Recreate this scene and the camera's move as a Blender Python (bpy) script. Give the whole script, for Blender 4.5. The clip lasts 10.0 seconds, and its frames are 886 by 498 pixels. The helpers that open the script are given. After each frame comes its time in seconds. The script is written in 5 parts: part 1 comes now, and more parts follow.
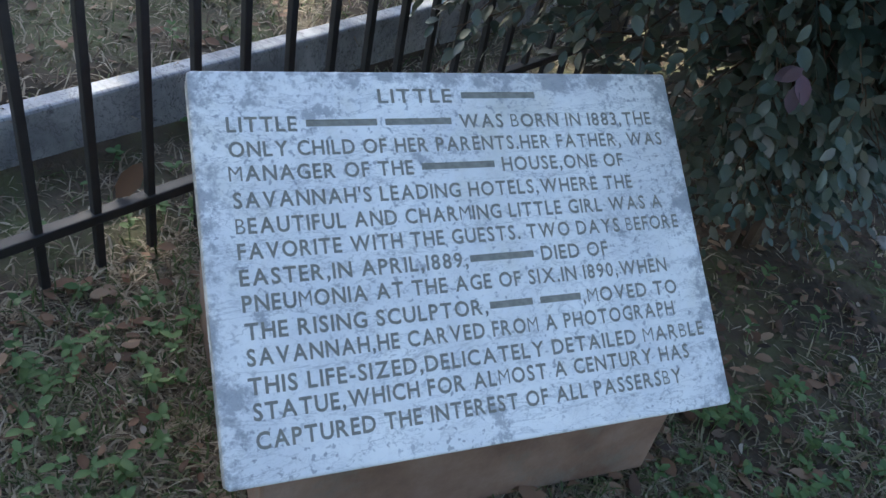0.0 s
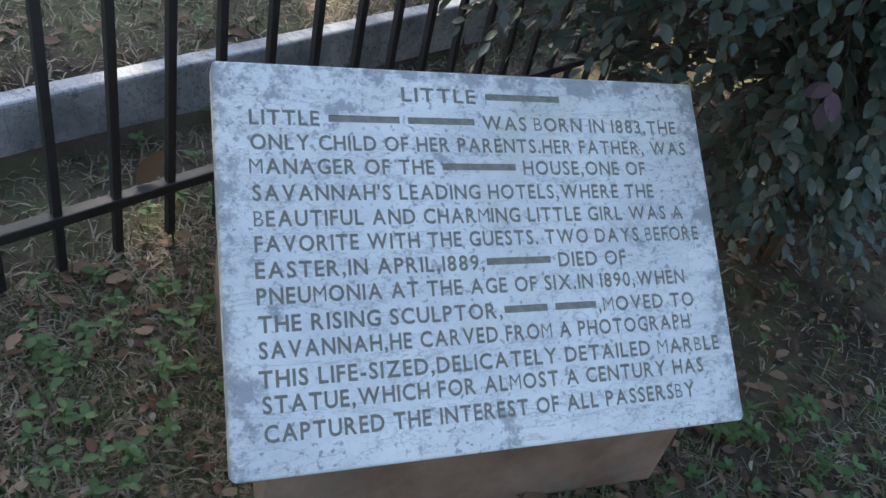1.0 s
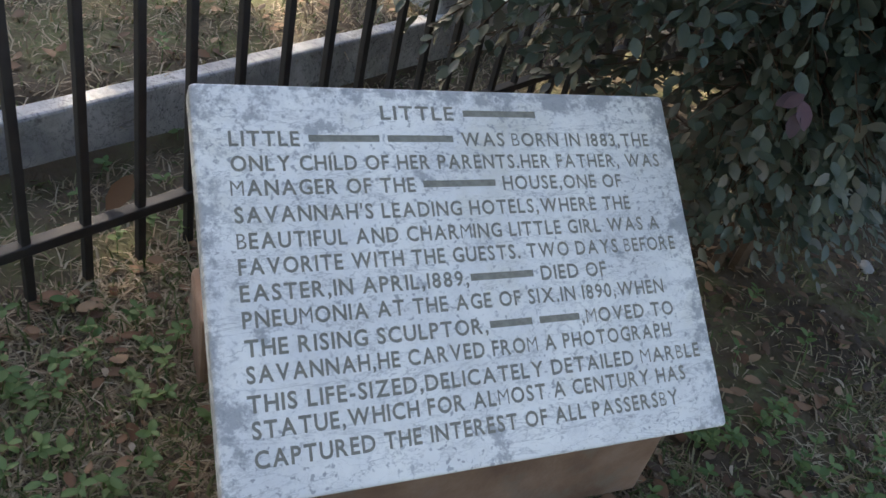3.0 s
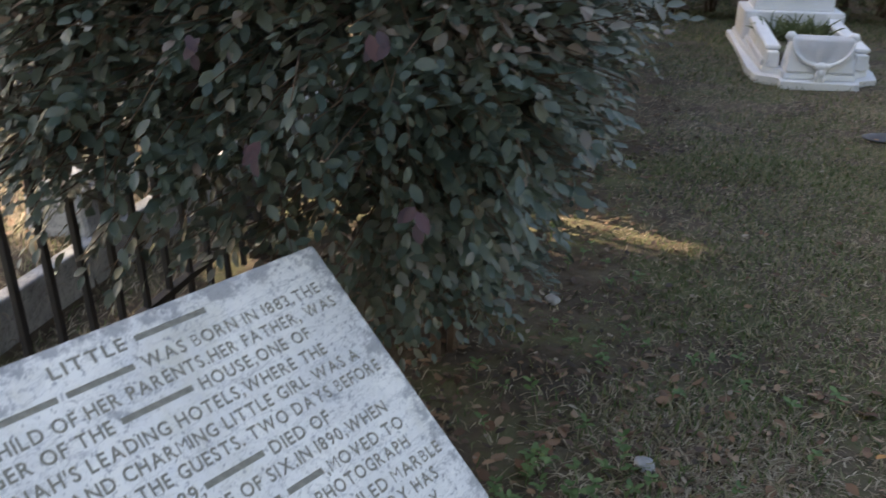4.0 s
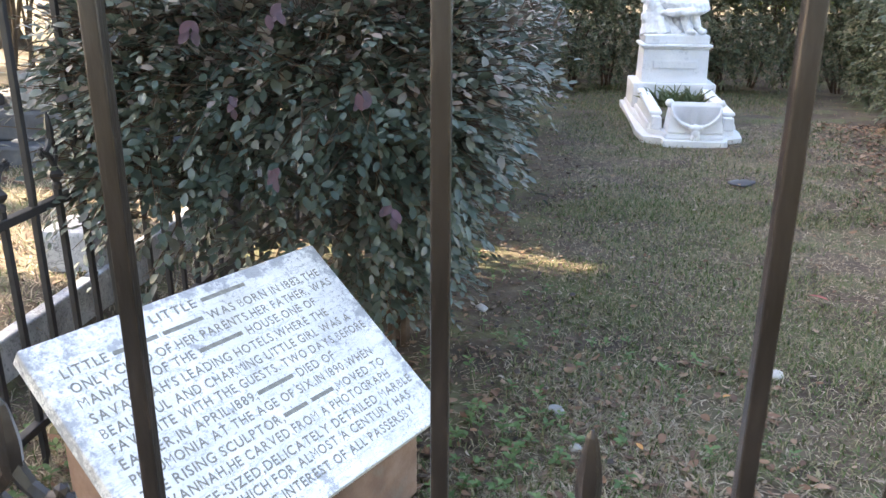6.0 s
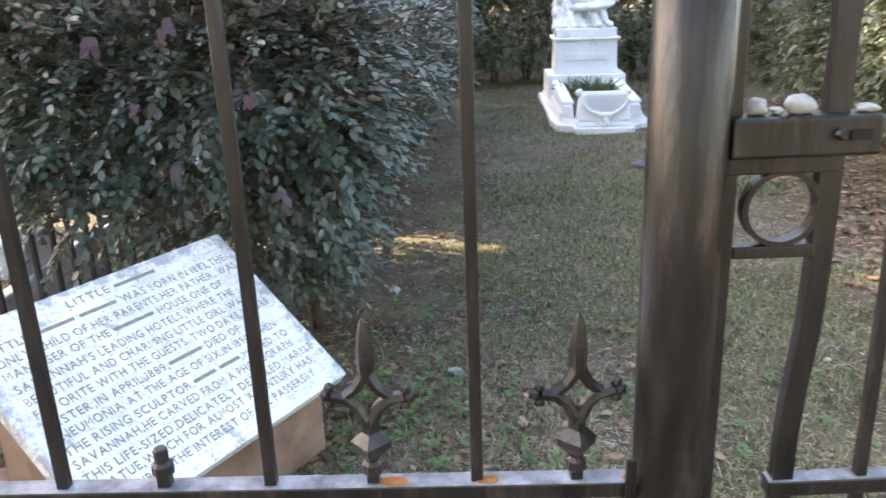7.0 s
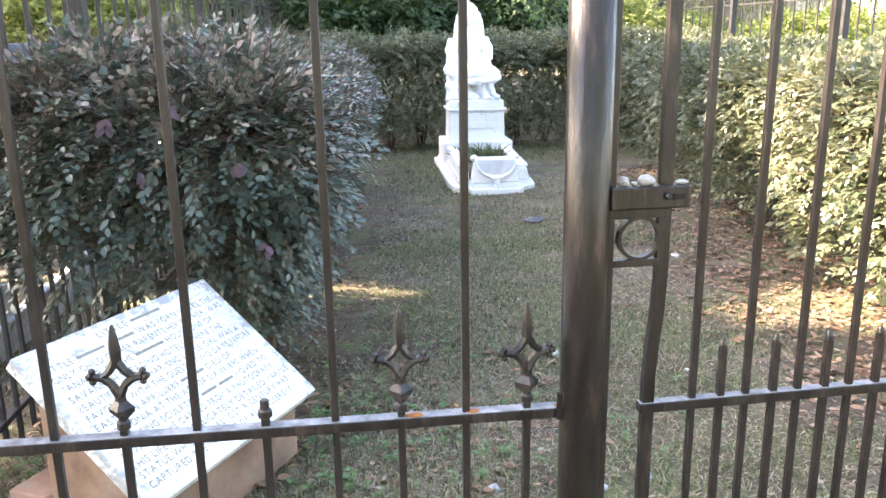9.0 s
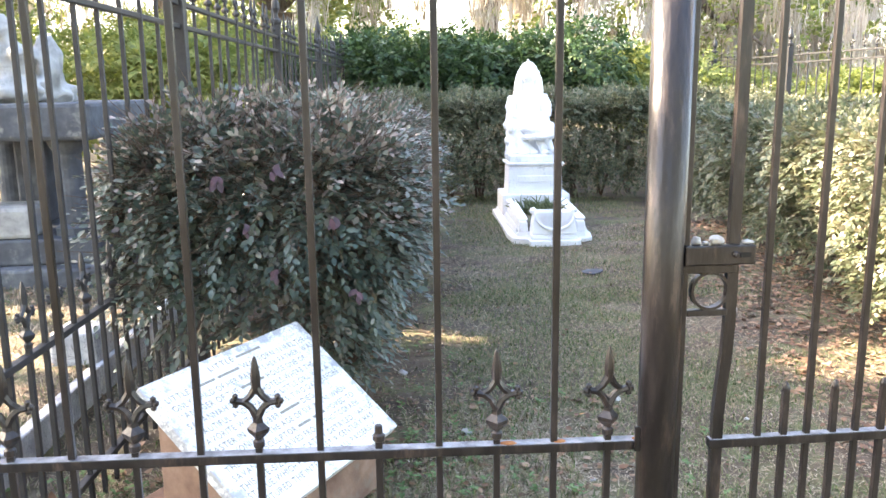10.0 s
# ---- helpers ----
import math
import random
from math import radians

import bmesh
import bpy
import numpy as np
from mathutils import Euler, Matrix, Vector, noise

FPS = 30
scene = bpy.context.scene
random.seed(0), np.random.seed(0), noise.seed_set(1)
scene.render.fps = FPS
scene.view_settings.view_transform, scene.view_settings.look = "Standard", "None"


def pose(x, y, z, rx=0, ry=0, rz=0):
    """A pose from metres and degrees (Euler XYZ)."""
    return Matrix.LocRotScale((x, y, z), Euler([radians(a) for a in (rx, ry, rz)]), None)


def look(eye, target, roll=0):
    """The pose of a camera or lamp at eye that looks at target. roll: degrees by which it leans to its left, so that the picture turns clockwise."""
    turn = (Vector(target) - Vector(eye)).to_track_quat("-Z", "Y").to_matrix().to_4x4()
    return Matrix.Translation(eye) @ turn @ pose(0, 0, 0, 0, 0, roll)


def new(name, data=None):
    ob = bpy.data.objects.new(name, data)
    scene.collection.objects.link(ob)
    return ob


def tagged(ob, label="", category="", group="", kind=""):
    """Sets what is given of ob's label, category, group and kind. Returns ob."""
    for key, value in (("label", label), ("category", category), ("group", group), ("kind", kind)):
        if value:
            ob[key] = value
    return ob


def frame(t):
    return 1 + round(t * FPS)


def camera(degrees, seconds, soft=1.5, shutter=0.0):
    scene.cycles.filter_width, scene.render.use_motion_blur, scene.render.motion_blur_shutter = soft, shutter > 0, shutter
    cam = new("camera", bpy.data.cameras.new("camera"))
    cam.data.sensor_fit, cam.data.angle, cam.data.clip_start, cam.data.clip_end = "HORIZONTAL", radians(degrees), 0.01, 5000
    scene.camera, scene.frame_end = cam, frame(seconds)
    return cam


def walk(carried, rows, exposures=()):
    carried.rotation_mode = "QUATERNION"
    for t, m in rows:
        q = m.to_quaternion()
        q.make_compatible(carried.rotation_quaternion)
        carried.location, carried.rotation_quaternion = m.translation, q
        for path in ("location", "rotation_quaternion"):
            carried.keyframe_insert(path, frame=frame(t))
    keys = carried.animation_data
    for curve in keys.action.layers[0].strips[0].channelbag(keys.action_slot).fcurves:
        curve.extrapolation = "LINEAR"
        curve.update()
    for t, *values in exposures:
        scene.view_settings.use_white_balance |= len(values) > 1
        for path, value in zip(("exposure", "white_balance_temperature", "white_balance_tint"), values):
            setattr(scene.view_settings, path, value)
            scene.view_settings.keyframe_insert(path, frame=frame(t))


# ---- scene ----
cam = camera(57.4, 10.0, shutter=0.15)
PATH = [
    (0, (-0.01, 0.096, 1.11), (-0.868, 1.434, -0.103), 12.9),
    (0.5, (-0.018, 0.097, 1.107), (-0.891, 1.421, -0.111), 14.5),
    (1, (-0.016, 0.099, 1.108), (-0.9, 1.412, -0.113), 14.8),
    (1.5, (-0.013, 0.098, 1.107), (-0.903, 1.415, -0.107), 14.8),
    (2, (-0.008, 0.096, 1.106), (-0.902, 1.416, -0.101), 14.6),
    (2.2, (-0.006, 0.096, 1.107), (-0.901, 1.415, -0.1), 14.6),
    (3.3, (-0.052, 0.072, 1.1), (-0.83, 1.51, -0.052), 14.0),
    (3.5, (-0.035, 0.088, 1.121), (-0.758, 1.578, -0.001), 12.5),
    (3.7, (-0.012, 0.077, 1.142), (-0.606, 1.702, 0.139), 8.9),
    (3.9, (0.029, 0.068, 1.172), (-0.404, 1.813, 0.295), 2.5),
    (4, (0.039, 0.064, 1.185), (-0.32, 1.853, 0.366), 0.2),
    (4.5, (0.1, -0.054, 1.223), (0.03, 1.823, 0.534), -2.6),
    (5, (0.079, -0.268, 1.283), (0.27, 1.631, 0.687), -2.7),
    (5.5, (0.006, -0.444, 1.242), (0.02, 1.458, 0.623), 2.3),
    (5.7, (0.011, -0.497, 1.244), (-0.09, 1.392, 0.596), 2.7),
    (6.8, (0.236, -0.8, 1.247), (0.039, 1.082, 0.601), -2.4),
    (7, (0.246, -0.836, 1.257), (0.186, 1.057, 0.612), -2.2),
    (7.5, (0.094, -0.997, 1.302), (0.199, 0.907, 0.699), -2.0),
    (8, (-0.027, -1.17, 1.344), (0.135, 0.742, 0.778), -1.6),
    (8.5, (-0.004, -1.29, 1.368), (0.216, 0.624, 0.83), -0.7),
    (9, (0.042, -1.417, 1.381), (0.27, 0.503, 0.87), -0.9),
    (9.5, (0.033, -1.556, 1.414), (0.132, 0.384, 0.937), -1.3),
    (10, (-0.081, -1.635, 1.438), (0.032, 0.323, 1.047), -0.7),
]
walk(cam, [(t, look(eye, target, roll)) for t, eye, target, roll in PATH],
     exposures=[(0.0, 1.67, 6150, 9), (1.0, 1.67, 6450, 9), (2.2, 1.67, 7050, 11), (3.3, 1.7, 7650, 14), (4.0, 1.82, 8000, 15), (4.5, 1.97, 7900, 15), (5.0, 2.28, 7750, 16), (5.5, 2.9, 7600, 16), (7.0, 2.95, 7450, 16), (7.5, 3.2, 7450, 16), (10.0, 3.4, 7420, 16)])

# ---------- light ----------
world = bpy.data.worlds.new("sky")
scene.world = world
world.use_nodes = True
wn = world.node_tree
sky = wn.nodes.new("ShaderNodeTexSky")
sky.sky_type = "NISHITA"
sky.sun_disc = False
SUN_ELEV, SUN_AZ = 34.0, 158.0          # degrees; azimuth counted from +x towards +y: the sun stands to the left, a little ahead
sky.sun_elevation = radians(SUN_ELEV)
sky.sun_rotation = radians(90 - SUN_AZ)
sky.air_density, sky.dust_density = 1.0, 1.5
wn.nodes["Background"].inputs[1].default_value = 0.15
wn.links.new(sky.outputs[0], wn.nodes["Background"].inputs[0])
SUN_DIR = Vector((math.cos(radians(SUN_ELEV)) * math.cos(radians(SUN_AZ)), math.cos(radians(SUN_ELEV)) * math.sin(radians(SUN_AZ)), math.sin(radians(SUN_ELEV))))
sun = new("sun", bpy.data.lights.new("sun", "SUN"))
sun.data.energy, sun.data.angle, sun.data.color = 5.0, radians(0.6), (1.0, 0.9, 0.74)
sun.matrix_world = look(SUN_DIR * 30, (0, 0, 0))

# ---------- materials ----------


def material(name, ramp, scale=8.0, detail=6.0, rough=0.7, bump=0.3, bump_scale=60.0, bump_dist=0.003, metal=0.0, spots=None, spot_scale=4.0,
             spot_range=(0.55, 0.7), per="none", per_amount=0.5, stretch=(1, 1, 1), spec=0.5, translucent=0.0):
    """A two-scale procedural surface. ramp: colours from low to high noise; spots: a second colour in patches; per: object or island randomness."""
    m = bpy.data.materials.new(name)
    m.use_nodes = True
    t = m.node_tree
    nd, ln = t.nodes, t.links
    b = nd["Principled BSDF"]
    co = nd.new("ShaderNodeTexCoord")
    mp = nd.new("ShaderNodeMapping")
    mp.inputs["Scale"].default_value = stretch
    ln.new(co.outputs["Object"], mp.inputs[0])
    n1 = nd.new("ShaderNodeTexNoise")
    n1.inputs["Scale"].default_value, n1.inputs["Detail"].default_value, n1.inputs["Roughness"].default_value = scale, detail, 0.62
    ln.new(mp.outputs[0], n1.inputs[0])
    cr = nd.new("ShaderNodeValToRGB")
    els = cr.color_ramp.elements
    for i, c in enumerate(ramp):
        pos = 0.3 + 0.4 * i / max(1, len(ramp) - 1)
        e = els[i] if i < 2 else els.new(pos)
        e.position, e.color = pos, (*c, 1)
    if len(ramp) == 1:
        els[1].color = (*ramp[0], 1)
    fac = n1.outputs[0]
    if per != "none":
        if per == "object":
            src = nd.new("ShaderNodeObjectInfo").outputs["Random"]
        else:
            src = nd.new("ShaderNodeNewGeometry").outputs["Random Per Island"]
        mx = nd.new("ShaderNodeMix")
        mx.inputs[0].default_value = per_amount
        ln.new(n1.outputs[0], mx.inputs[2])
        mr = nd.new("ShaderNodeMapRange")
        mr.inputs[3].default_value, mr.inputs[4].default_value = 0.25, 0.75
        ln.new(src, mr.inputs[0])
        ln.new(mr.outputs[0], mx.inputs[3])
        fac = mx.outputs[0]
    ln.new(fac, cr.inputs[0])
    col = cr.outputs[0]
    if spots:
        n2 = nd.new("ShaderNodeTexNoise")
        n2.inputs["Scale"].default_value, n2.inputs["Detail"].default_value, n2.inputs["Roughness"].default_value = spot_scale, 8, 0.7
        ln.new(mp.outputs[0], n2.inputs[0])
        r2 = nd.new("ShaderNodeMapRange")
        r2.inputs[1].default_value, r2.inputs[2].default_value = spot_range
        ln.new(n2.outputs[0], r2.inputs[0])
        mx2 = nd.new("ShaderNodeMix")
        mx2.data_type = "RGBA"
        mx2.inputs[7].default_value = (*spots, 1)
        ln.new(r2.outputs[0], mx2.inputs[0])
        ln.new(col, mx2.inputs[6])
        col = mx2.outputs[2]
    ln.new(col, b.inputs["Base Color"])
    b.inputs["Metallic"].default_value = metal
    b.inputs["Specular IOR Level"].default_value = spec
    rr = nd.new("ShaderNodeMapRange")
    rr.inputs[3].default_value, rr.inputs[4].default_value = max(0.05, rough - 0.12), min(1, rough + 0.12)
    ln.new(n1.outputs[0], rr.inputs[0])
    ln.new(rr.outputs[0], b.inputs["Roughness"])
    if bump:
        n3 = nd.new("ShaderNodeTexNoise")
        n3.inputs["Scale"].default_value, n3.inputs["Detail"].default_value = bump_scale, 6
        ln.new(mp.outputs[0], n3.inputs[0])
        bp = nd.new("ShaderNodeBump")
        bp.inputs["Strength"].default_value, bp.inputs["Distance"].default_value = bump, bump_dist
        ln.new(n3.outputs[0], bp.inputs["Height"])
        ln.new(bp.outputs[0], b.inputs["Normal"])
    if translucent:
        tr = nd.new("ShaderNodeBsdfTranslucent")
        ln.new(col, tr.inputs[0])
        ms = nd.new("ShaderNodeMixShader")
        ms.inputs[0].default_value = translucent
        ln.new(b.outputs[0], ms.inputs[1])
        ln.new(tr.outputs[0], ms.inputs[2])
        ln.new(ms.outputs[0], nd["Material Output"].inputs[0])
    return m


def marble_material(name, base, light, vein, lichen, tan, vein_amount=0.8, border=None):
    """Weathered marble: clouded white, thin angled veins, grey lichen patches and specks, ochre stains."""
    m = bpy.data.materials.new(name)
    m.use_nodes = True
    t = m.node_tree
    nd, ln = t.nodes, t.links
    b = nd["Principled BSDF"]
    co = nd.new("ShaderNodeTexCoord")

    def noise_of(scale, detail, rough=0.6, stretch=(1, 1, 1), rot=0.0, distort=0.0):
        mp = nd.new("ShaderNodeMapping")
        mp.inputs["Scale"].default_value, mp.inputs["Rotation"].default_value = stretch, (0, 0, rot)
        ln.new(co.outputs["Object"], mp.inputs[0])
        n = nd.new("ShaderNodeTexNoise")
        n.inputs["Scale"].default_value, n.inputs["Detail"].default_value = scale, detail
        n.inputs["Roughness"].default_value, n.inputs["Distortion"].default_value = rough, distort
        ln.new(mp.outputs[0], n.inputs[0])
        return n.outputs[0]

    def ranged(value, lo, hi, to=1.0):
        r = nd.new("ShaderNodeMapRange")
        r.inputs[1].default_value, r.inputs[2].default_value, r.inputs[4].default_value = lo, hi, to
        ln.new(value, r.inputs[0])
        return r.outputs[0]

    def blend(fac, a, c):
        x = nd.new("ShaderNodeMix")
        x.data_type = "RGBA"
        ln.new(fac, x.inputs[0])
        for sock, v in ((6, a), (7, c)):
            if isinstance(v, tuple):
                x.inputs[sock].default_value = (*v, 1)
            else:
                ln.new(v, x.inputs[sock])
        return x.outputs[2]

    def math_of(op, a, c):
        x = nd.new("ShaderNodeMath")
        x.operation = op
        for i, v in enumerate((a, c)):
            if isinstance(v, float):
                x.inputs[i].default_value = v
            else:
                ln.new(v, x.inputs[i])
        return x.outputs[0]

    col = blend(ranged(noise_of(5, 5), 0.35, 0.65), base, light)
    ridge = math_of("ABSOLUTE", math_of("SUBTRACT", noise_of(9, 6, 0.65, (0.5, 1.7, 1), 0.55, 0.6), 0.5), 0.0)
    col = blend(ranged(ridge, 0.014, 0.0, vein_amount), col, vein)
    ridge2 = math_of("ABSOLUTE", math_of("SUBTRACT", noise_of(21, 7, 0.7, (0.7, 1.5, 1), -0.7, 0.9), 0.5), 0.0)
    col = blend(ranged(ridge2, 0.012, 0.0, vein_amount * 0.75), col, vein)
    col = blend(ranged(noise_of(45, 6, 0.75), 0.5, 0.75, vein_amount * 0.5), col, vein)
    col = blend(ranged(noise_of(3.2, 6, 0.7), 0.56, 0.72, 0.55), col, tan)
    patch = noise_of(8.0, 10, 0.75, (1, 1, 1), 0.2)
    col = blend(ranged(patch, 0.595, 0.635, 0.72), col, lichen)
    if border:
        # grey growth creeping in from the rim of the slab
        w, h = border
        sep = nd.new("ShaderNodeSeparateXYZ")
        ln.new(co.outputs["Object"], sep.inputs[0])
        across = math_of("SUBTRACT", w / 2, math_of("ABSOLUTE", math_of("SUBTRACT", sep.outputs[0], w / 2), 0.0))
        down = math_of("MULTIPLY", sep.outputs[1], -1.0)
        rim = math_of("MINIMUM", across, down)
        grow = math_of("ADD", ranged(rim, 0.09, 0.0, 0.2), noise_of(16, 9, 0.72, (1, 1, 1), 0.4))
        col = blend(ranged(grow, 0.66, 0.74, 0.75), col, lichen)
        fine = math_of("ADD", ranged(rim, 0.12, 0.0, 0.18), noise_of(60, 6, 0.7))
        col = blend(ranged(fine, 0.68, 0.78, 0.6), col, lichen)
        crack = math_of("ABSOLUTE", math_of("SUBTRACT", noise_of(5.5, 8, 0.6, (0.8, 2.2, 1), 0.75, 0.3), 0.5), 0.0)
        col = blend(ranged(crack, 0.006, 0.0, 0.7), col, vein)
    specks = noise_of(95, 3, 0.5)
    col = blend(ranged(math_of("MULTIPLY", ranged(specks, 0.6, 0.66), ranged(noise_of(4, 4), 0.38, 0.56)), 0.0, 1.0, 0.75), col, lichen)
    ln.new(col, b.inputs["Base Color"])
    b.inputs["Roughness"].default_value = 0.55
    bp = nd.new("ShaderNodeBump")
    bp.inputs["Strength"].default_value, bp.inputs["Distance"].default_value = 0.35, 0.002
    ln.new(noise_of(110, 7, 0.7), bp.inputs["Height"])
    ln.new(bp.outputs[0], b.inputs["Normal"])
    return m


M_SLAB = marble_material("weathered_marble", (0.68, 0.69, 0.7), (0.85, 0.85, 0.83), (0.34, 0.35, 0.37), (0.27, 0.285, 0.31), (0.58, 0.56, 0.46), 0.42, (0.78, 0.557))
M_STATUE = marble_material("white_marble", (0.78, 0.79, 0.80), (0.86, 0.86, 0.86), (0.66, 0.67, 0.68), (0.6, 0.61, 0.62), (0.78, 0.76, 0.70), 0.25)
M_KERB = marble_material("grey_stained_marble", (0.25, 0.263, 0.285), (0.56, 0.57, 0.59), (0.12, 0.126, 0.138), (0.075, 0.08, 0.09), (0.3, 0.3, 0.28))
M_LETTER = material("letter_cut", [(0.17, 0.165, 0.14), (0.33, 0.32, 0.28)], scale=60, rough=0.9, bump=0.4)
M_CARVED = material("shaded_letter_marble", [(0.45, 0.46, 0.48), (0.6, 0.61, 0.62)], scale=30, rough=0.8, bump=0.3)
M_PED = material("tan_concrete", [(0.15, 0.085, 0.058), (0.24, 0.147, 0.104), (0.33, 0.225, 0.172)], scale=7, rough=0.9, bump=0.5, bump_scale=120, spots=(0.2, 0.17, 0.14), spot_scale=5)
M_IRON = material("painted_iron", [(0.008, 0.0066, 0.0068), (0.018, 0.0145, 0.0145), (0.04, 0.031, 0.029)], scale=30, rough=0.33, bump=0.7, bump_scale=120, bump_dist=0.002,
                  spots=(0.095, 0.064, 0.052), spot_scale=22, spot_range=(0.56, 0.72), spec=0.5, stretch=(1, 1, 0.22))
# rail tops: sky glare painted as paler grey metal, with rust spots
M_RAIL_GLARE = material("pale_glare_iron", [(0.07, 0.07, 0.075), (0.2, 0.2, 0.21), (0.34, 0.34, 0.36)], scale=30, rough=0.45, bump=0.4, bump_scale=120, metal=0.3, spots=(0.2, 0.09, 0.04), spot_scale=12, spot_range=(0.62, 0.72))
M_RUST = material("rust", [(0.22, 0.07, 0.02), (0.42, 0.17, 0.05)], scale=90, rough=0.95, bump=0.8)
M_IRON_FAR = material("black_iron", [(0.014, 0.014, 0.016), (0.035, 0.033, 0.034)], scale=18, rough=0.5, bump=0.3)
M_SOIL = material("ground_soil", [(0.045, 0.032, 0.023), (0.09, 0.066, 0.045), (0.15, 0.118, 0.078)], scale=3.0, detail=10, rough=1.0, bump=0.9, bump_scale=45, bump_dist=0.012,
                  spots=(0.11, 0.115, 0.05), spot_scale=2.2, spot_range=(0.48, 0.62))
M_GRASS = material("grass_blades", [(0.05, 0.085, 0.025), (0.11, 0.15, 0.05), (0.2, 0.195, 0.1), (0.34, 0.285, 0.185)], scale=1.7, rough=0.75, bump=0, per="island", per_amount=0.85, translucent=0.25)
M_STRAW = material("dead_grass", [(0.1, 0.07, 0.048), (0.24, 0.18, 0.122), (0.35, 0.28, 0.195), (0.45, 0.385, 0.285)], scale=2, rough=0.85, bump=0, per="island", per_amount=0.9, translucent=0.15)
M_LITTER = material("dead_leaves", [(0.08, 0.045, 0.028), (0.16, 0.085, 0.05), (0.25, 0.145, 0.085), (0.34, 0.24, 0.16)], scale=4, rough=0.8, bump=0.2, per="island", per_amount=0.75)
# darker copy of the litter colours, deepening the shade under the bush
M_SHADED_LITTER = material("shade_dark_dead_leaves", [(0.03, 0.02, 0.014), (0.06, 0.036, 0.024), (0.11, 0.064, 0.04), (0.2, 0.13, 0.085)], scale=4, rough=0.7, bump=0.2, per="island", per_amount=0.8)
M_PALE_LITTER = material("bleached_leaves", [(0.16, 0.12, 0.085), (0.27, 0.21, 0.155), (0.38, 0.32, 0.25)], scale=4, rough=0.8, bump=0.2, per="island", per_amount=0.75)
M_WEED = material("weed_leaves", [(0.06, 0.125, 0.038), (0.11, 0.19, 0.065), (0.18, 0.26, 0.1)], scale=5, rough=0.6, bump=0.2, per="island", per_amount=0.5, translucent=0.25)
M_FERN = material("fern_fronds", [(0.1, 0.14, 0.06), (0.17, 0.21, 0.1), (0.26, 0.28, 0.16)], scale=9, rough=0.7, bump=0, per="island", per_amount=0.6, translucent=0.2)
M_LEAF = material("bush_leaves", [(0.046, 0.075, 0.064), (0.075, 0.11, 0.089), (0.116, 0.14, 0.108), (0.18, 0.15, 0.128)], scale=1.6, rough=0.36, bump=0.15, bump_scale=200, per="island",
                  per_amount=0.55, translucent=0.2, spec=0.6)
# brown young growth, its colour also raised to carry the sky's gloss
M_YOUNG_GLOSS = material("young_brown_leaves_sky_gloss", [(0.13, 0.11, 0.1), (0.22, 0.175, 0.155), (0.33, 0.275, 0.24), (0.2, 0.21, 0.16)], scale=1.6, rough=0.34, bump=0.1, per="island", per_amount=0.6, translucent=0.2)
M_LEAF_ONE = material("bush_leaf", [(0.038, 0.065, 0.057), (0.063, 0.096, 0.08), (0.092, 0.12, 0.093)], scale=20, rough=0.38, bump=0.15, bump_scale=200, per="object", per_amount=0.6, translucent=0.18)
M_PURPLE = material("young_purple_leaves", [(0.055, 0.04, 0.055), (0.085, 0.05, 0.066), (0.12, 0.056, 0.07)], scale=20, rough=0.5, bump=0.15, per="object", per_amount=0.6, translucent=0.3)
M_HEDGE = material("hedge_leaves", [(0.05, 0.07, 0.042), (0.1, 0.125, 0.068), (0.185, 0.195, 0.108), (0.3, 0.265, 0.18)], scale=1.2, rough=0.4, bump=0, per="island", per_amount=0.6, translucent=0.3)
M_FAR_LEAF = material("tree_leaves", [(0.09, 0.13, 0.035), (0.2, 0.24, 0.06), (0.36, 0.36, 0.11)], scale=0.35, rough=0.6, bump=0, per="island", per_amount=0.55, translucent=0.4)
M_DARK_LEAF = material("dark_shrub_leaves", [(0.02, 0.05, 0.022), (0.045, 0.09, 0.03), (0.09, 0.15, 0.04)], scale=0.6, rough=0.5, bump=0, per="island", per_amount=0.55, translucent=0.3)
M_MOSS = material("hanging_moss", [(0.34, 0.29, 0.24), (0.5, 0.44, 0.37), (0.62, 0.56, 0.48)], scale=0.7, rough=0.95, bump=0, per="island", per_amount=0.6, translucent=0.35)
M_BARK = material("bark", [(0.06, 0.045, 0.035), (0.13, 0.1, 0.08), (0.2, 0.165, 0.135)], scale=12, rough=0.95, bump=0.9, bump_scale=40, bump_dist=0.01, stretch=(1, 1, 0.3))
M_STEM = material("bush_stems", [(0.05, 0.032, 0.022), (0.1, 0.066, 0.045), (0.14, 0.1, 0.075)], scale=20, rough=0.9, bump=0.5)
M_STONE = material("grey_stone", [(0.2, 0.2, 0.2), (0.32, 0.32, 0.32), (0.48, 0.48, 0.47)], scale=25, rough=0.8, bump=0.6, bump_scale=70, per="object", per_amount=0.5)
M_WHITE_STONE = material("pale_stone", [(0.32, 0.31, 0.3), (0.56, 0.54, 0.51)], scale=40, rough=0.7, bump=0.6, spots=(0.25, 0.22, 0.2), spot_scale=45, spot_range=(0.62, 0.68))
M_GRANITE = material("dark_weathered_granite", [(0.035, 0.038, 0.045), (0.07, 0.076, 0.088), (0.14, 0.15, 0.16)], scale=5, detail=9, rough=0.75, bump=0.4, spots=(0.24, 0.24, 0.23), spot_scale=4, spot_range=(0.6, 0.72))
M_OLD_MARBLE = material("old_stained_marble", [(0.16, 0.16, 0.16), (0.32, 0.32, 0.31), (0.48, 0.47, 0.45)], scale=5, detail=9, rough=0.8, bump=0.4, spots=(0.16, 0.16, 0.16), spot_scale=7)
M_RED = material("red_leaf", [(0.25, 0.05, 0.05), (0.4, 0.09, 0.07)], scale=40, rough=0.6, bump=0.2)
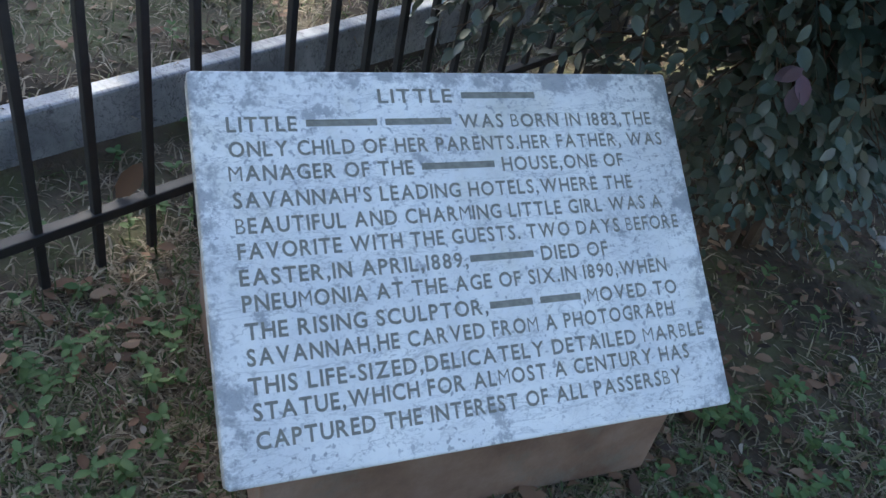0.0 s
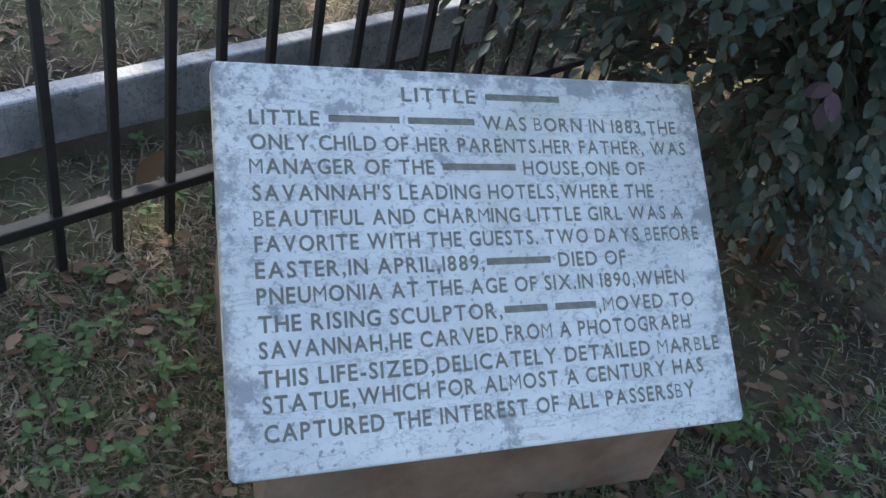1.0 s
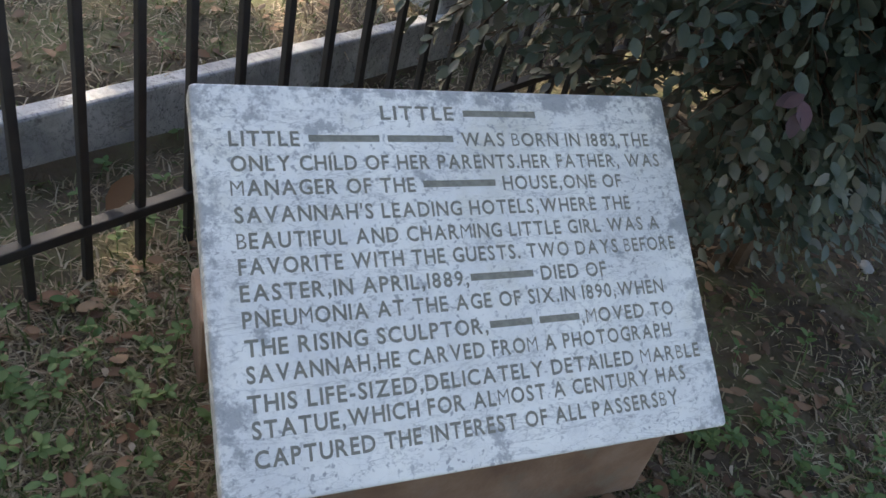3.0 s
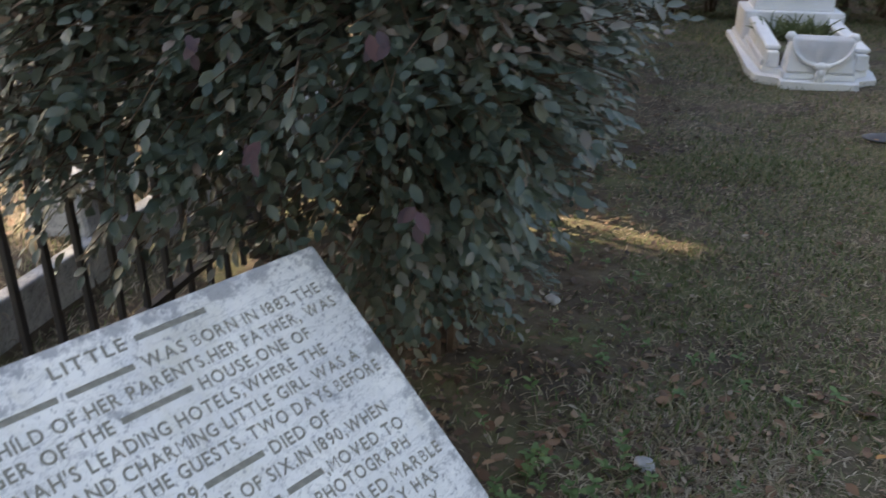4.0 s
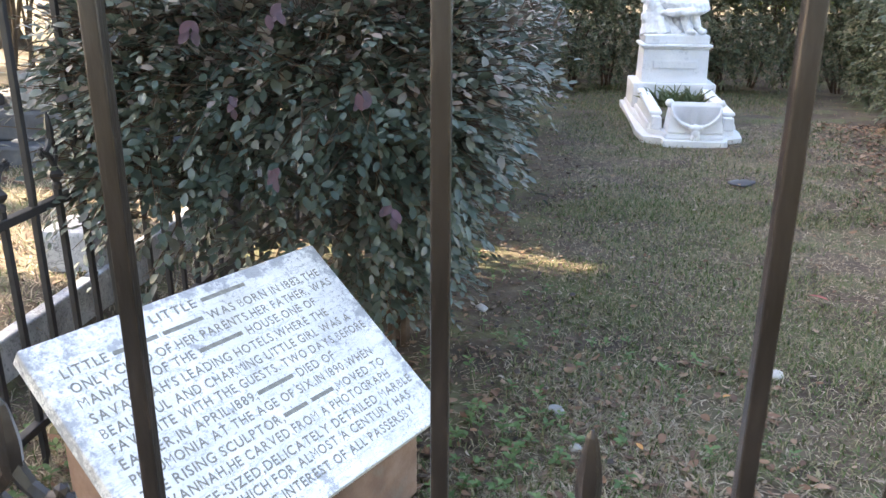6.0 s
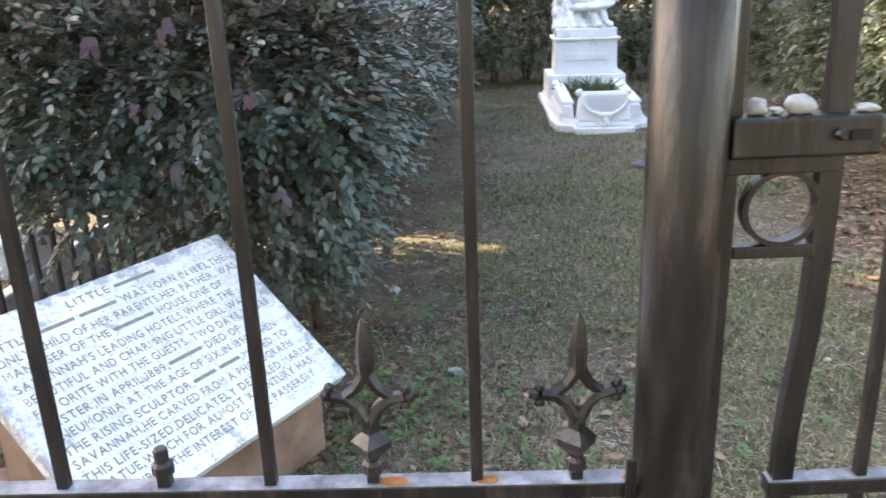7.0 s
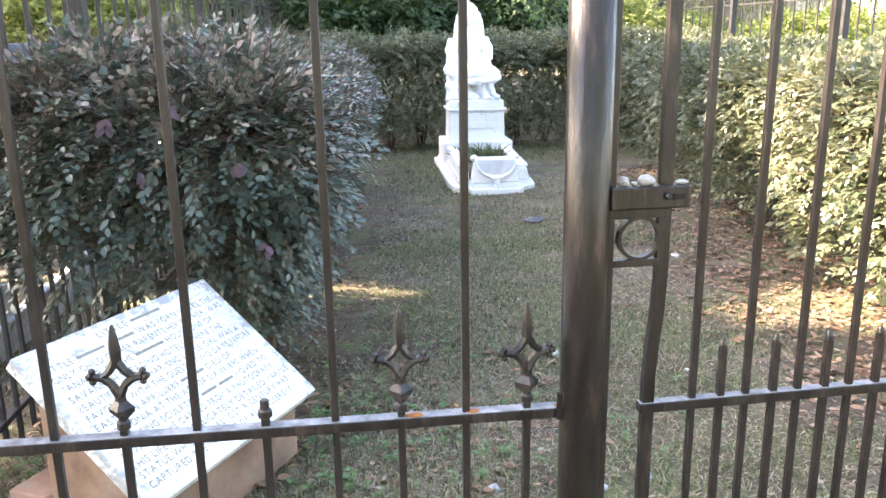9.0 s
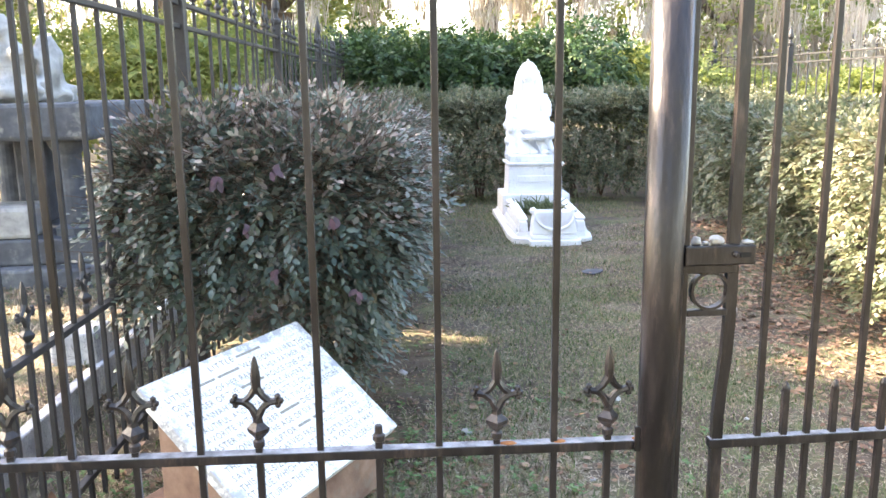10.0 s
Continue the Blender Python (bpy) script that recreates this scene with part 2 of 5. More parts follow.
M_ORANGE = material("orange_leaf", [(0.42, 0.17, 0.04), (0.55, 0.27, 0.08)], scale=40, rough=0.6, bump=0.2)

# ---------- building helpers ----------
rng = np.random.default_rng(7)


def thing(name, label, category, loc=(0, 0, 0), rz=0.0, group="", kind=""):
    e = tagged(new(name), label, category, group, kind)
    e.empty_display_size = 0.1
    e.matrix_basis = pose(*loc, 0, 0, rz)
    return e


def to_mesh(name, bm, mat, smooth=False):
    me = bpy.data.meshes.new(name)
    bm.normal_update()
    bm.to_mesh(me)
    bm.free()
    me.materials.append(mat)
    if smooth:
        me.polygons.foreach_set("use_smooth", [True] * len(me.polygons))
    return me


def part(name, bm, mat, parent=None, label="", m=None, smooth=False, kind=""):
    """Links a bmesh, or a finished mesh, as one mesh object under a thing or a part."""
    me = bm if isinstance(bm, bpy.types.Mesh) else to_mesh(name, bm, mat, smooth)
    ob = new(name, me)
    ob.parent = parent
    if m is not None:
        ob.matrix_basis = m
    return tagged(ob, label, kind=kind)


def box(bm, lo, hi, bevel=0.0, taper=None):
    """A box from corner to corner; taper: (x, y) scale of its top."""
    lo, hi = Vector(lo), Vector(hi)
    r = bmesh.ops.create_cube(bm, size=1.0)["verts"]
    c, s = (lo + hi) / 2, hi - lo
    for v in r:
        k = taper if (taper and v.co.z > 0) else (1, 1)
        v.co = Vector((c.x + v.co.x * s.x * k[0], c.y + v.co.y * s.y * k[1], c.z + v.co.z * s.z))
    if bevel:
        edges = list({e for v in r for e in v.link_edges})
        bmesh.ops.bevel(bm, geom=edges, offset=bevel, segments=2, affect="EDGES", profile=0.5)
    return bm


def tube(bm, pts, radii, sides=8, cap=True):
    """A round bar along points, with a radius for each."""
    pts = [Vector(p) for p in pts]
    rings = []
    for i, p in enumerate(pts):
        d = (pts[min(i + 1, len(pts) - 1)] - pts[max(i - 1, 0)]).normalized()
        a = d.orthogonal().normalized() if i == 0 else (rings_dir - d * rings_dir.dot(d)).normalized()
        rings_dir = a
        b = d.cross(a)
        r = radii[i] if isinstance(radii, (list, tuple)) else radii
        rings.append([bm.verts.new(p + (a * math.cos(k * math.tau / sides) + b * math.sin(k * math.tau / sides)) * r) for k in range(sides)])
    for q, w in zip(rings, rings[1:]):
        for k in range(sides):
            bm.faces.new((q[k], q[(k + 1) % sides], w[(k + 1) % sides], w[k]))
    if cap:
        bm.faces.new(rings[0][::-1])
        bm.faces.new(rings[-1])
    return bm


def lathe(bm, profile, sides=24, centre=(0, 0)):
    rings = [[bm.verts.new((centre[0] + r * math.cos(k * math.tau / sides), centre[1] + r * math.sin(k * math.tau / sides), z)) for k in range(sides)] for r, z in profile]
    for q, w in zip(rings, rings[1:]):
        for k in range(sides):
            bm.faces.new((q[k], q[(k + 1) % sides], w[(k + 1) % sides], w[k]))
    bm.faces.new(rings[0][::-1])
    bm.faces.new(rings[-1])
    return bm


def prism(bm, outline, z0, z1, bevel=0.0, top_scale=1.0):
    """A slab with a flat outline; its top may be drawn in."""
    cx = sum(p[0] for p in outline) / len(outline)
    cy = sum(p[1] for p in outline) / len(outline)
    lo = [bm.verts.new((x, y, z0)) for x, y in outline]
    hi = [bm.verts.new((cx + (x - cx) * top_scale, cy + (y - cy) * top_scale, z1)) for x, y in outline]
    f = [bm.faces.new(lo[::-1]), bm.faces.new(hi)]
    n = len(lo)
    for i in range(n):
        f.append(bm.faces.new((lo[i], lo[(i + 1) % n], hi[(i + 1) % n], hi[i])))
    if bevel:
        bmesh.ops.bevel(bm, geom=list({e for q in f for e in q.edges}), offset=bevel, segments=2, affect="EDGES", profile=0.5)
    return bm


def mesh_of(name, verts, faces_list, mat, smooth=False):
    """A mesh from numpy arrays; faces_list holds arrays of triangles and of quads."""
    me = bpy.data.meshes.new(name)
    verts = np.asarray(verts, dtype=np.float32).reshape(-1, 3)
    loops = np.concatenate([f.ravel() for f in faces_list]).astype(np.int32)
    totals = np.concatenate([np.full(len(f), f.shape[1], dtype=np.int32) for f in faces_list])
    starts = np.concatenate([[0], np.cumsum(totals)[:-1]]).astype(np.int32)
    me.vertices.add(len(verts))
    me.vertices.foreach_set("co", verts.ravel())
    me.loops.add(len(loops))
    me.loops.foreach_set("vertex_index", loops)
    me.polygons.add(len(totals))
    me.polygons.foreach_set("loop_start", starts)
    me.update(calc_edges=True)
    me.validate()
    me.materials.append(mat)
    if smooth:
        me.polygons.foreach_set("use_smooth", [True] * len(me.polygons))
    return me


def unit(a):
    return a / np.maximum(np.linalg.norm(a, axis=-1, keepdims=True), 1e-9)


# a folded oval leaf, 1 long: x across, y along, z up
LEAF_V = np.array([(0, 0, 0), (-.2, .22, .05), (0, .25, 0), (.2, .22, .05), (-.27, .52, .06), (0, .55, .0), (.27, .52, .06), (-.17, .82, .02), (0, .84, -.03), (.17, .82, .02), (0, 1, -.08)])
LEAF_T = np.array([(0, 2, 1), (0, 3, 2), (7, 8, 10), (8, 9, 10)])
LEAF_Q = np.array([(1, 2, 5, 4), (2, 3, 6, 5), (4, 5, 8, 7), (5, 6, 9, 8)])
CHIP_V = np.array([(0, 0, 0), (-.27, .45, .06), (.27, .45, .06), (0, 1, -.05)])
CHIP_T = np.array([(0, 2, 1), (1, 2, 3)])


def leaves_mesh(name, pos, along, normal, size, mat, chip=False, width=1.0):
    tv = CHIP_V if chip else LEAF_V
    y = unit(along)
    x = unit(np.cross(y, normal))
    z = np.cross(x, y)
    s = size[:, None, None]
    v = pos[:, None, :] + s * (width * tv[None, :, 0:1] * x[:, None] + tv[None, :, 1:2] * y[:, None] + tv[None, :, 2:3] * z[:, None])
    off = (np.arange(len(pos)) * len(tv))[:, None, None]
    if chip:
        fl = [(CHIP_T[None] + off).reshape(-1, 3)]
    else:
        fl = [(LEAF_T[None] + off).reshape(-1, 3), (LEAF_Q[None] + off).reshape(-1, 4)]
    return mesh_of(name, v, fl, mat, smooth=not chip)


def sprays(pts, nrm, length, per, leaf, spread=0.6, droop=0.1, face=0.35):
    """Leafy twigs that start at pts and grow along nrm. Gives the leaves' place, direction, normal and size, and the twigs' ends."""
    n = len(pts)
    d = unit(nrm + rng.normal(0, spread, (n, 3)) + np.array([0, 0, -droop]))
    ln = length * rng.uniform(0.6, 1.3, n)
    up = np.array([0, 0, 1.0]) + rng.normal(0, 0.35, (n, 3))
    w = unit(np.cross(d, up))
    u = np.cross(w, d)
    P, A, N, S = [], [], [], []
    for k in range(per):
        f = (k + 0.7) / per
        side = 1 if k % 2 else -1
        p = pts + d * (ln * f)[:, None] + np.array([0, 0, -1]) * (0.35 * ln * f * f * droop * 4)[:, None]
        a = unit(d * (0.45 + 0.5 * f) + side * w * (0.95 - 0.6 * f) + rng.normal(0, 0.22, (n, 3)) + np.array([0, 0, -0.18]))
        P.append(p), A.append(a), N.append(unit(u + nrm * face + rng.normal(0, 0.28, (n, 3)))), S.append(leaf * rng.uniform(0.65, 1.25, n) * (1.1 - 0.35 * f))
    return np.concatenate(P), np.concatenate(A), np.concatenate(N), np.concatenate(S), pts + d * ln[:, None]


def twigs_mesh(name, a, b, r, mat):
    """Thin three-sided rods from a to b."""
    d = unit(b - a)
    x = unit(np.cross(d, np.array([0.3, 0.2, 1.0])))
    y = np.cross(d, x)
    vs = []
    for base, rr in ((a, r), (b, r * 0.35)):
        for k in range(3):
            c, s = math.cos(k * math.tau / 3), math.sin(k * math.tau / 3)
            vs.append(base + (x * c + y * s) * np.reshape(rr, (-1, 1)))
    v = np.stack(vs, axis=1)
    q = np.array([(0, 1, 4, 3), (1, 2, 5, 4), (2, 0, 3, 5)])
    off = (np.arange(len(a)) * 6)[:, None, None]
    return mesh_of(name, v, [(q[None] + off).reshape(-1, 4)], mat)


def wobble(p, f=1.7, seed=0.0):
    """A smooth pseudo-random value in -1..1 for points."""
    return (np.sin(p[:, 0] * f * 2.1 + seed) * np.cos(p[:, 1] * f * 1.7 + 1.3 * seed) + np.sin(p[:, 2] * f * 2.7 + p[:, 0] * f + 2 * seed) + np.sin(p[:, 1] * f * 3.1 - p[:, 2] * f * 1.9 + seed)) / 3


def shell(n, lo, hi, centre_line, faces=("front", "right", "top", "left"), round_=0.22, inset=0.0, z_fade=0.0, lump=0.08, seed=0.0, under=0.0):
    """Points and outward normals on a rounded, lumpy hedge. lo, hi: local box; centre_line(y) gives its shift in x."""
    lo, hi = np.array(lo, float), np.array(hi, float)
    s = hi - lo
    area = {"front": s[0] * s[2], "back": s[0] * s[2], "right": s[1] * s[2], "left": s[1] * s[2], "top": s[0] * s[1]}
    w = np.array([area[f] for f in faces])
    pick = rng.choice(len(faces), n, p=w / w.sum())
    p = lo + rng.random((n, 3)) * s
    for i, f in enumerate(faces):
        k = pick == i
        ax, val = {"front": (1, lo[1]), "back": (1, hi[1]), "right": (0, hi[0]), "left": (0, lo[0]), "top": (2, hi[2])}[f]
        p[k, ax] = val
    core = np.clip(p, lo + round_, hi - round_)
    core[:, 2] = np.clip(p[:, 2], lo[2] - 1, hi[2] - round_)
    nrm = unit(p - core)
    p = core + nrm * round_
    p = p + nrm * (wobble(p, 2.2, seed) * lump + rng.normal(0, 0.025, n) - inset)[:, None]
    if under:
        cut = under * np.clip(1 - p[:, 2] / 0.75, 0, 1) ** 1.2
        mid = (lo + hi) / 2
        p[:, 0] -= np.sign(p[:, 0] - mid[0]) * cut * np.clip(np.abs(p[:, 0] - mid[0]) / (s[0] / 2), 0, 1)
        p[:, 1] += 1.6 * cut * np.clip((lo[1] + 0.8 - p[:, 1]) / 0.8, 0, 1)
    p[:, 0] += centre_line(p[:, 1])
    if z_fade:
        keep = rng.random(n) < np.clip((p[:, 2] - lo[2]) / z_fade + 0.12, 0, 1)
        p, nrm = p[keep], nrm[keep]
    return p, nrm


# ---------- ground ----------
def left_line(y):
    """The x of the left-hand fence at y."""
    return -1.185 + 0.037 * (y - 0.6)


def kerb_line(y):
    return -1.522 + 0.012 * (y - 0.7)


def ground_z(x, y):
    """Height of the ground: gentle lumps, and the neighbouring plot a kerb higher."""
    z = 0.012 * np.sin(x * 2.3 + 0.7) * np.cos(y * 1.9) + 0.008 * np.sin(x * 5.1 + y * 4.3)
    fade = np.clip(1.5 - np.hypot(x, y - 3) / 12, 0, 1)
    step = np.clip((kerb_line(y) - 0.008 - x) / 0.04, 0, 1) * ((y < 7.0) & (y > -3)) * (x > -7)
    rise = 0.045 * np.clip((y - 3.6) / 1.7, 0, 1) * np.clip((x - left_line(y)) / 0.5, 0, 1)     # the lawn climbs towards the monument
    return z * fade - 0.012 + 0.158 * step + rise * (y < 40)


def ground():
    out = np.array([0.4, 1, 2, 4, 8, 16, 40, 110, 300, 900, 2500])
    xs = np.concatenate([-6.0 - out[::-1], np.arange(-6.0, 5.01, 0.06), 5.0 + out])
    ys = np.concatenate([-3.0 - out[::-1], np.arange(-3.0, 12.01, 0.07), 12.0 + out])
    X, Y = np.meshgrid(xs, ys)
    Z = ground_z(X, Y)
    nx, ny = len(xs), len(ys)
    i = np.arange(nx * ny).reshape(ny, nx)
    q = np.stack([i[:-1, :-1], i[:-1, 1:], i[1:, 1:], i[1:, :-1]], axis=-1).reshape(-1, 4)
    me = mesh_of("ground", np.stack([X, Y, Z], axis=-1), [q], M_SOIL, smooth=True)
    tagged(new("ground", me), "brown soil with thin winter grass and leaf litter", "ground", kind="structure")


ground()


# ---------- iron fences ----------
RAIL_Z, TOP_Z = 0.668, 1.87


def bar_mesh(name, z0, z1, w=0.0148, mat=None):
    bm = bmesh.new()
    h = w / 2
    box(bm, (-h, -h, z0), (h, h, z1), 0.002)
    return to_mesh(name, bm, mat or M_IRON)


def finial(bm, z, k=1.0):
    """A cast spear head: collar, open lozenge with two knobbed arms, and a leaf-shaped point; z is its foot."""
    lathe(bm, [(0.008 * k, z), (0.0125 * k, z + 0.004), (0.0125 * k, z + 0.016 * k), (0.0085 * k, z + 0.02 * k), (0.0085 * k, z + 0.026 * k)], 10)
    lathe(bm, [(0.009 * k, z + 0.022 * k), (0.0225 * k, z + 0.036 * k), (0.0245 * k, z + 0.045 * k), (0.011 * k, z + 0.058 * k), (0.0095 * k, z + 0.076 * k)], 4)
    zc = z + 0.105 * k
    for s in (-1, 1):
        tube(bm, [(0, 0, zc - 0.036 * k), (s * 0.005 * k, 0, zc - 0.028 * k), (s * 0.0125 * k, 0, zc - 0.014 * k), (s * 0.026 * k, 0, zc - 0.002 * k), (s * 0.043 * k, 0, zc + 0.001 * k)], [0.0095 * k, 0.009 * k, 0.0078 * k, 0.0085 * k, 0.0075 * k], 6)
        tube(bm, [(s * 0.027 * k, 0, zc), (s * 0.0135 * k, 0, zc + 0.011 * k), (s * 0.005 * k, 0, zc + 0.024 * k), (0, 0, zc + 0.034 * k)], [0.0075 * k, 0.0075 * k, 0.0085 * k, 0.009 * k], 6)
        # each arm ends in a small three-lobed flare
        for dx, dz, r in ((0.05, 0.001, 0.0085), (0.045, 0.011, 0.0075), (0.045, -0.009, 0.0075)):
            q = bmesh.ops.create_icosphere(bm, subdivisions=1, radius=r * k)["verts"]
            for v in q:
                v.co += Vector((s * dx * k, 0, zc + dz * k))
    prof = [(0.0085, 0.02), (0.0105, 0.034), (0.0112, 0.05), (0.0105, 0.06), (0.0075, 0.08), (0.0045, 0.094), (0.0015, 0.1)]
    lathe(bm, [(r * k, zc + h * k) for r, h in prof], 6)


def spear_mesh(name, z0, tip, w=0.0148, mat=None, head=0.205):
    bm = bmesh.new()
    h = w / 2
    box(bm, (-h, -h, z0), (h, h, tip - head + 0.004), 0.002)
    finial(bm, tip - head)
    return to_mesh(name, bm, mat or M_IRON)


FULL = bar_mesh("bar", -0.02, 2.0)
SHORT = spear_mesh("spear_picket", -0.02, 0.893)
TALL = spear_mesh("tall_spear_picket", -0.02, 2.12)


def rail(bm, a, b, w=0.024, h=0.024, bevel=0.003):
    """A flat rail between two points in the fence's own frame, along x."""
    return box(bm, (a[0], a[1] - w / 2, a[2] - h / 2), (b[0], b[1] + w / 2, b[2] + h / 2), bevel)


def glare_top(ob):
    """Gives a rail's upper face paler metal, with the sky's glare put into its colour."""
    ob.data.materials.append(M_RAIL_GLARE)
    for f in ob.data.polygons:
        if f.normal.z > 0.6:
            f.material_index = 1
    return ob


def post_finial(bm, z, r):
    lathe(bm, [(r, z), (r * 1.25, z + 0.02), (r * 1.25, z + 0.04), (r * 0.6, z + 0.055), (r * 0.5, z + 0.09), (r * 0.95, z + 0.13), (r * 0.9, z + 0.17), (r * 0.45, z + 0.23), (0.003, z + 0.3)], 10)


def front_fence():
    f = thing("iron_fence", "dark painted iron fence with rusty rail and cast spear heads", "fence", kind="structure")
    bm = rail(bmesh.new(), (-1.24, 0, RAIL_Z), (0.45, 0, RAIL_Z), 0.03, 0.022)
    glare_top(part("rail", bm, M_IRON, f))
    part("rail", rail(bmesh.new(), (-1.24, 0, 0.12), (0.45, 0, 0.12), 0.03, 0.022), M_IRON, f)
    for z in (1.77, TOP_Z):
        part("rail", rail(bmesh.new(), (-1.24, 0, z), (0.45, 0, z), 0.03, 0.022), M_IRON, f)
    for x in (-1.03, -0.776, -0.508, -0.255, 0.0, 0.25):
        part("bar", FULL, M_IRON, f, m=pose(x, 0, 0))
    for x in (-1.155, -0.902, -0.645, -0.385, 0.125, 0.369):
        part("spear_picket", SHORT, M_IRON, f, m=pose(x, 0, 0, 0, 0, rng.uniform(-7, 7)))
    bm = box(bmesh.new(), (-0.008, -0.008, -0.02), (0.008, 0.008, 0.712), 0.002)
    lathe(bm, [(0.008, 0.693), (0.0135, 0.696), (0.0135, 0.708), (0.009, 0.712), (0.0085, 0.728), (0.007, 0.73)], 10)
    part("broken_picket", bm, M_IRON, f, "picket whose spear head has broken off", pose(-0.13, 0, 0))
    for x, z, r in ((0.150, 0.6795, 0.012), (0.262, 0.6795, 0.010), (0.43, 0.6795, 0.006)):
        bm = bmesh.new()
        q = bmesh.ops.create_icosphere(bm, subdivisions=2, radius=1)["verts"]
        for v in q:
            n = 1 + 0.25 * noise.noise(v.co * 2.3 + Vector((x * 50, 0, 0)))
            v.co = Vector((v.co.x * r * 1.5 * n, v.co.y * r * 0.9 * n, v.co.z * 0.0022))
        part("rust_scab", bm, M_RUST, f, "flaking orange rust", pose(x, -0.004, z))
    part("rail_bracket", box(bmesh.new(), (0.424, -0.021, RAIL_Z - 0.012), (0.437, -0.0155, RAIL_Z + 0.045), 0.002), M_IRON, f, "small iron plate fixing the rail to the post")
    # the round gate post
    bm = lathe(bmesh.new(), [(0.042, -0.05), (0.042, 2.0)], 28)
    post_finial(bm, 2.0, 0.042)
    part("gate_post", bm, M_IRON, f, "round iron gate post", pose(0.478, 0, 0), smooth=True)
    bm = box(bmesh.new(), (-0.025, -0.025, -0.05), (0.025, 0.025, 2.0), 0.004)
    post_finial(bm, 2.0, 0.025)
    part("corner_post", bm, M_IRON, f, m=pose(-1.265, 0, 0))


front_fence()


def gate():
    g = thing("iron_gate", "narrow iron gate with box lock and ring under it, closed", "gate", (0.516, 0.0, 0), 2.2)
    part("stile", box(bmesh.new(), (-0.008, -0.009, 0.05), (0.008, 0.009, 2.0), 0.002), M_IRON, g, m=pose(0.006, 0, 0))
    # inner stile, kinked under the ring
    bm = bmesh.new()
    pts = [(0.112, 0, 2.0), (0.112, 0, 1.1), (0.112, 0, 0.94), (0.109, 0, 0.86), (0.102, 0, 0.79), (0.098, 0, 0.72), (0.098, 0, 0.05)]
    for a, b in zip(pts, pts[1:]):
        s = bmesh.ops.create_cube(bm, size=1.0)["verts"]
        for v in s:
            e = a if v.co.z > 0 else b
            v.co = Vector((e[0] + v.co.x * 0.024, v.co.y * 0.016, e[2]))
    part("stile", bm, M_IRON, g)
    lock = part("lock_box", box(bmesh.new(), (0.0, -0.024, 1.066), (0.153, 0.014, 1.108), 0.004), M_IRON, g, "rusty iron box lock")
    part("keyhole", box(bmesh.new(), (0.118, -0.0265, 1.083), (0.14, -0.0245, 1.093), 0.0), material("keyhole_black", [(0.004, 0.004, 0.004)], bump=0), lock, "dark keyhole slot")
    bm = bmesh.new()
    lathe(bm, [(0.006, 0), (0.007, 0.006), (0.004, 0.011)], 10)
    part("lock_knob", bm, M_IRON, lock, m=pose(0.107, -0.024, 1.09, 90, 0, 0))
    part("lock_plate", box(bmesh.new(), (0.0, -0.012, 1.047), (0.118, 0.008, 1.0655), 0.002), M_IRON, g)
    bm = box(bmesh.new(), (-0.02, -0.014, 1.075), (-0.001, 0.012, 1.1), 0.003)
    part("latch_bolt", bm, M_IRON, g)
    bm = bmesh.new()
    cx, cz, R, r = 0.064, 1.008, 0.0395, 0.003
    ring = []
    for i in range(36):
        a = i * math.tau / 36
        c = Vector((cx + R * math.cos(a), -0.001, cz + R * math.sin(a)))
        out = Vector((math.cos(a), 0, math.sin(a)))
        ring.append([bm.verts.new(c + out * r * x + Vector((0, 1, 0)) * 0.008 * y) for x, y in ((-1, -1), (1, -1), (1, 1), (-1, 1))])
    for i in range(36):
        q, w = ring[i], ring[(i + 1) % 36]
        for k in range(4):
            bm.faces.new((q[k], w[k], w[(k + 1) % 4], q[(k + 1) % 4]))
    part("ring", bm, M_IRON, g, "round iron ring under the lock")
    part("cross_bar", box(bmesh.new(), (0.0145, -0.009, 0.953), (0.104, 0.009, 0.967), 0.002), M_IRON, g)
    for z in (0.66, 0.13, 1.77, TOP_Z):
        glare_top(part("rail", box(bmesh.new(), (0.08, -0.012, z - 0.011), (0.98, 0.012, z + 0.011), 0.003), M_IRON, g))
    full = bar_mesh("gate_bar", 0.06, 2.0, 0.0135)
    bm = box(bmesh.new(), (-0.0068, -0.0072, 0.06), (0.0072, 0.0072, 0.775), 0.0015)
    lathe(bm, [(0.0085, 0.772), (0.0085, 0.78), (0.006, 0.788), (0.002, 0.793)], 8)
    short = to_mesh("pointed_picket", bm, M_IRON)
    for i in range(7):
        x = 0.193 + 0.115 * i
        part("gate_bar", full, M_IRON, g, m=pose(x, 0, 0))
        part("pointed_picket", short, M_IRON, g, m=pose(x + 0.06, 0, 0))
    part("stile", box(bmesh.new(), (0.978, -0.009, 0.05), (0.998, 0.009, 2.0), 0.002), M_IRON, g)


gate()


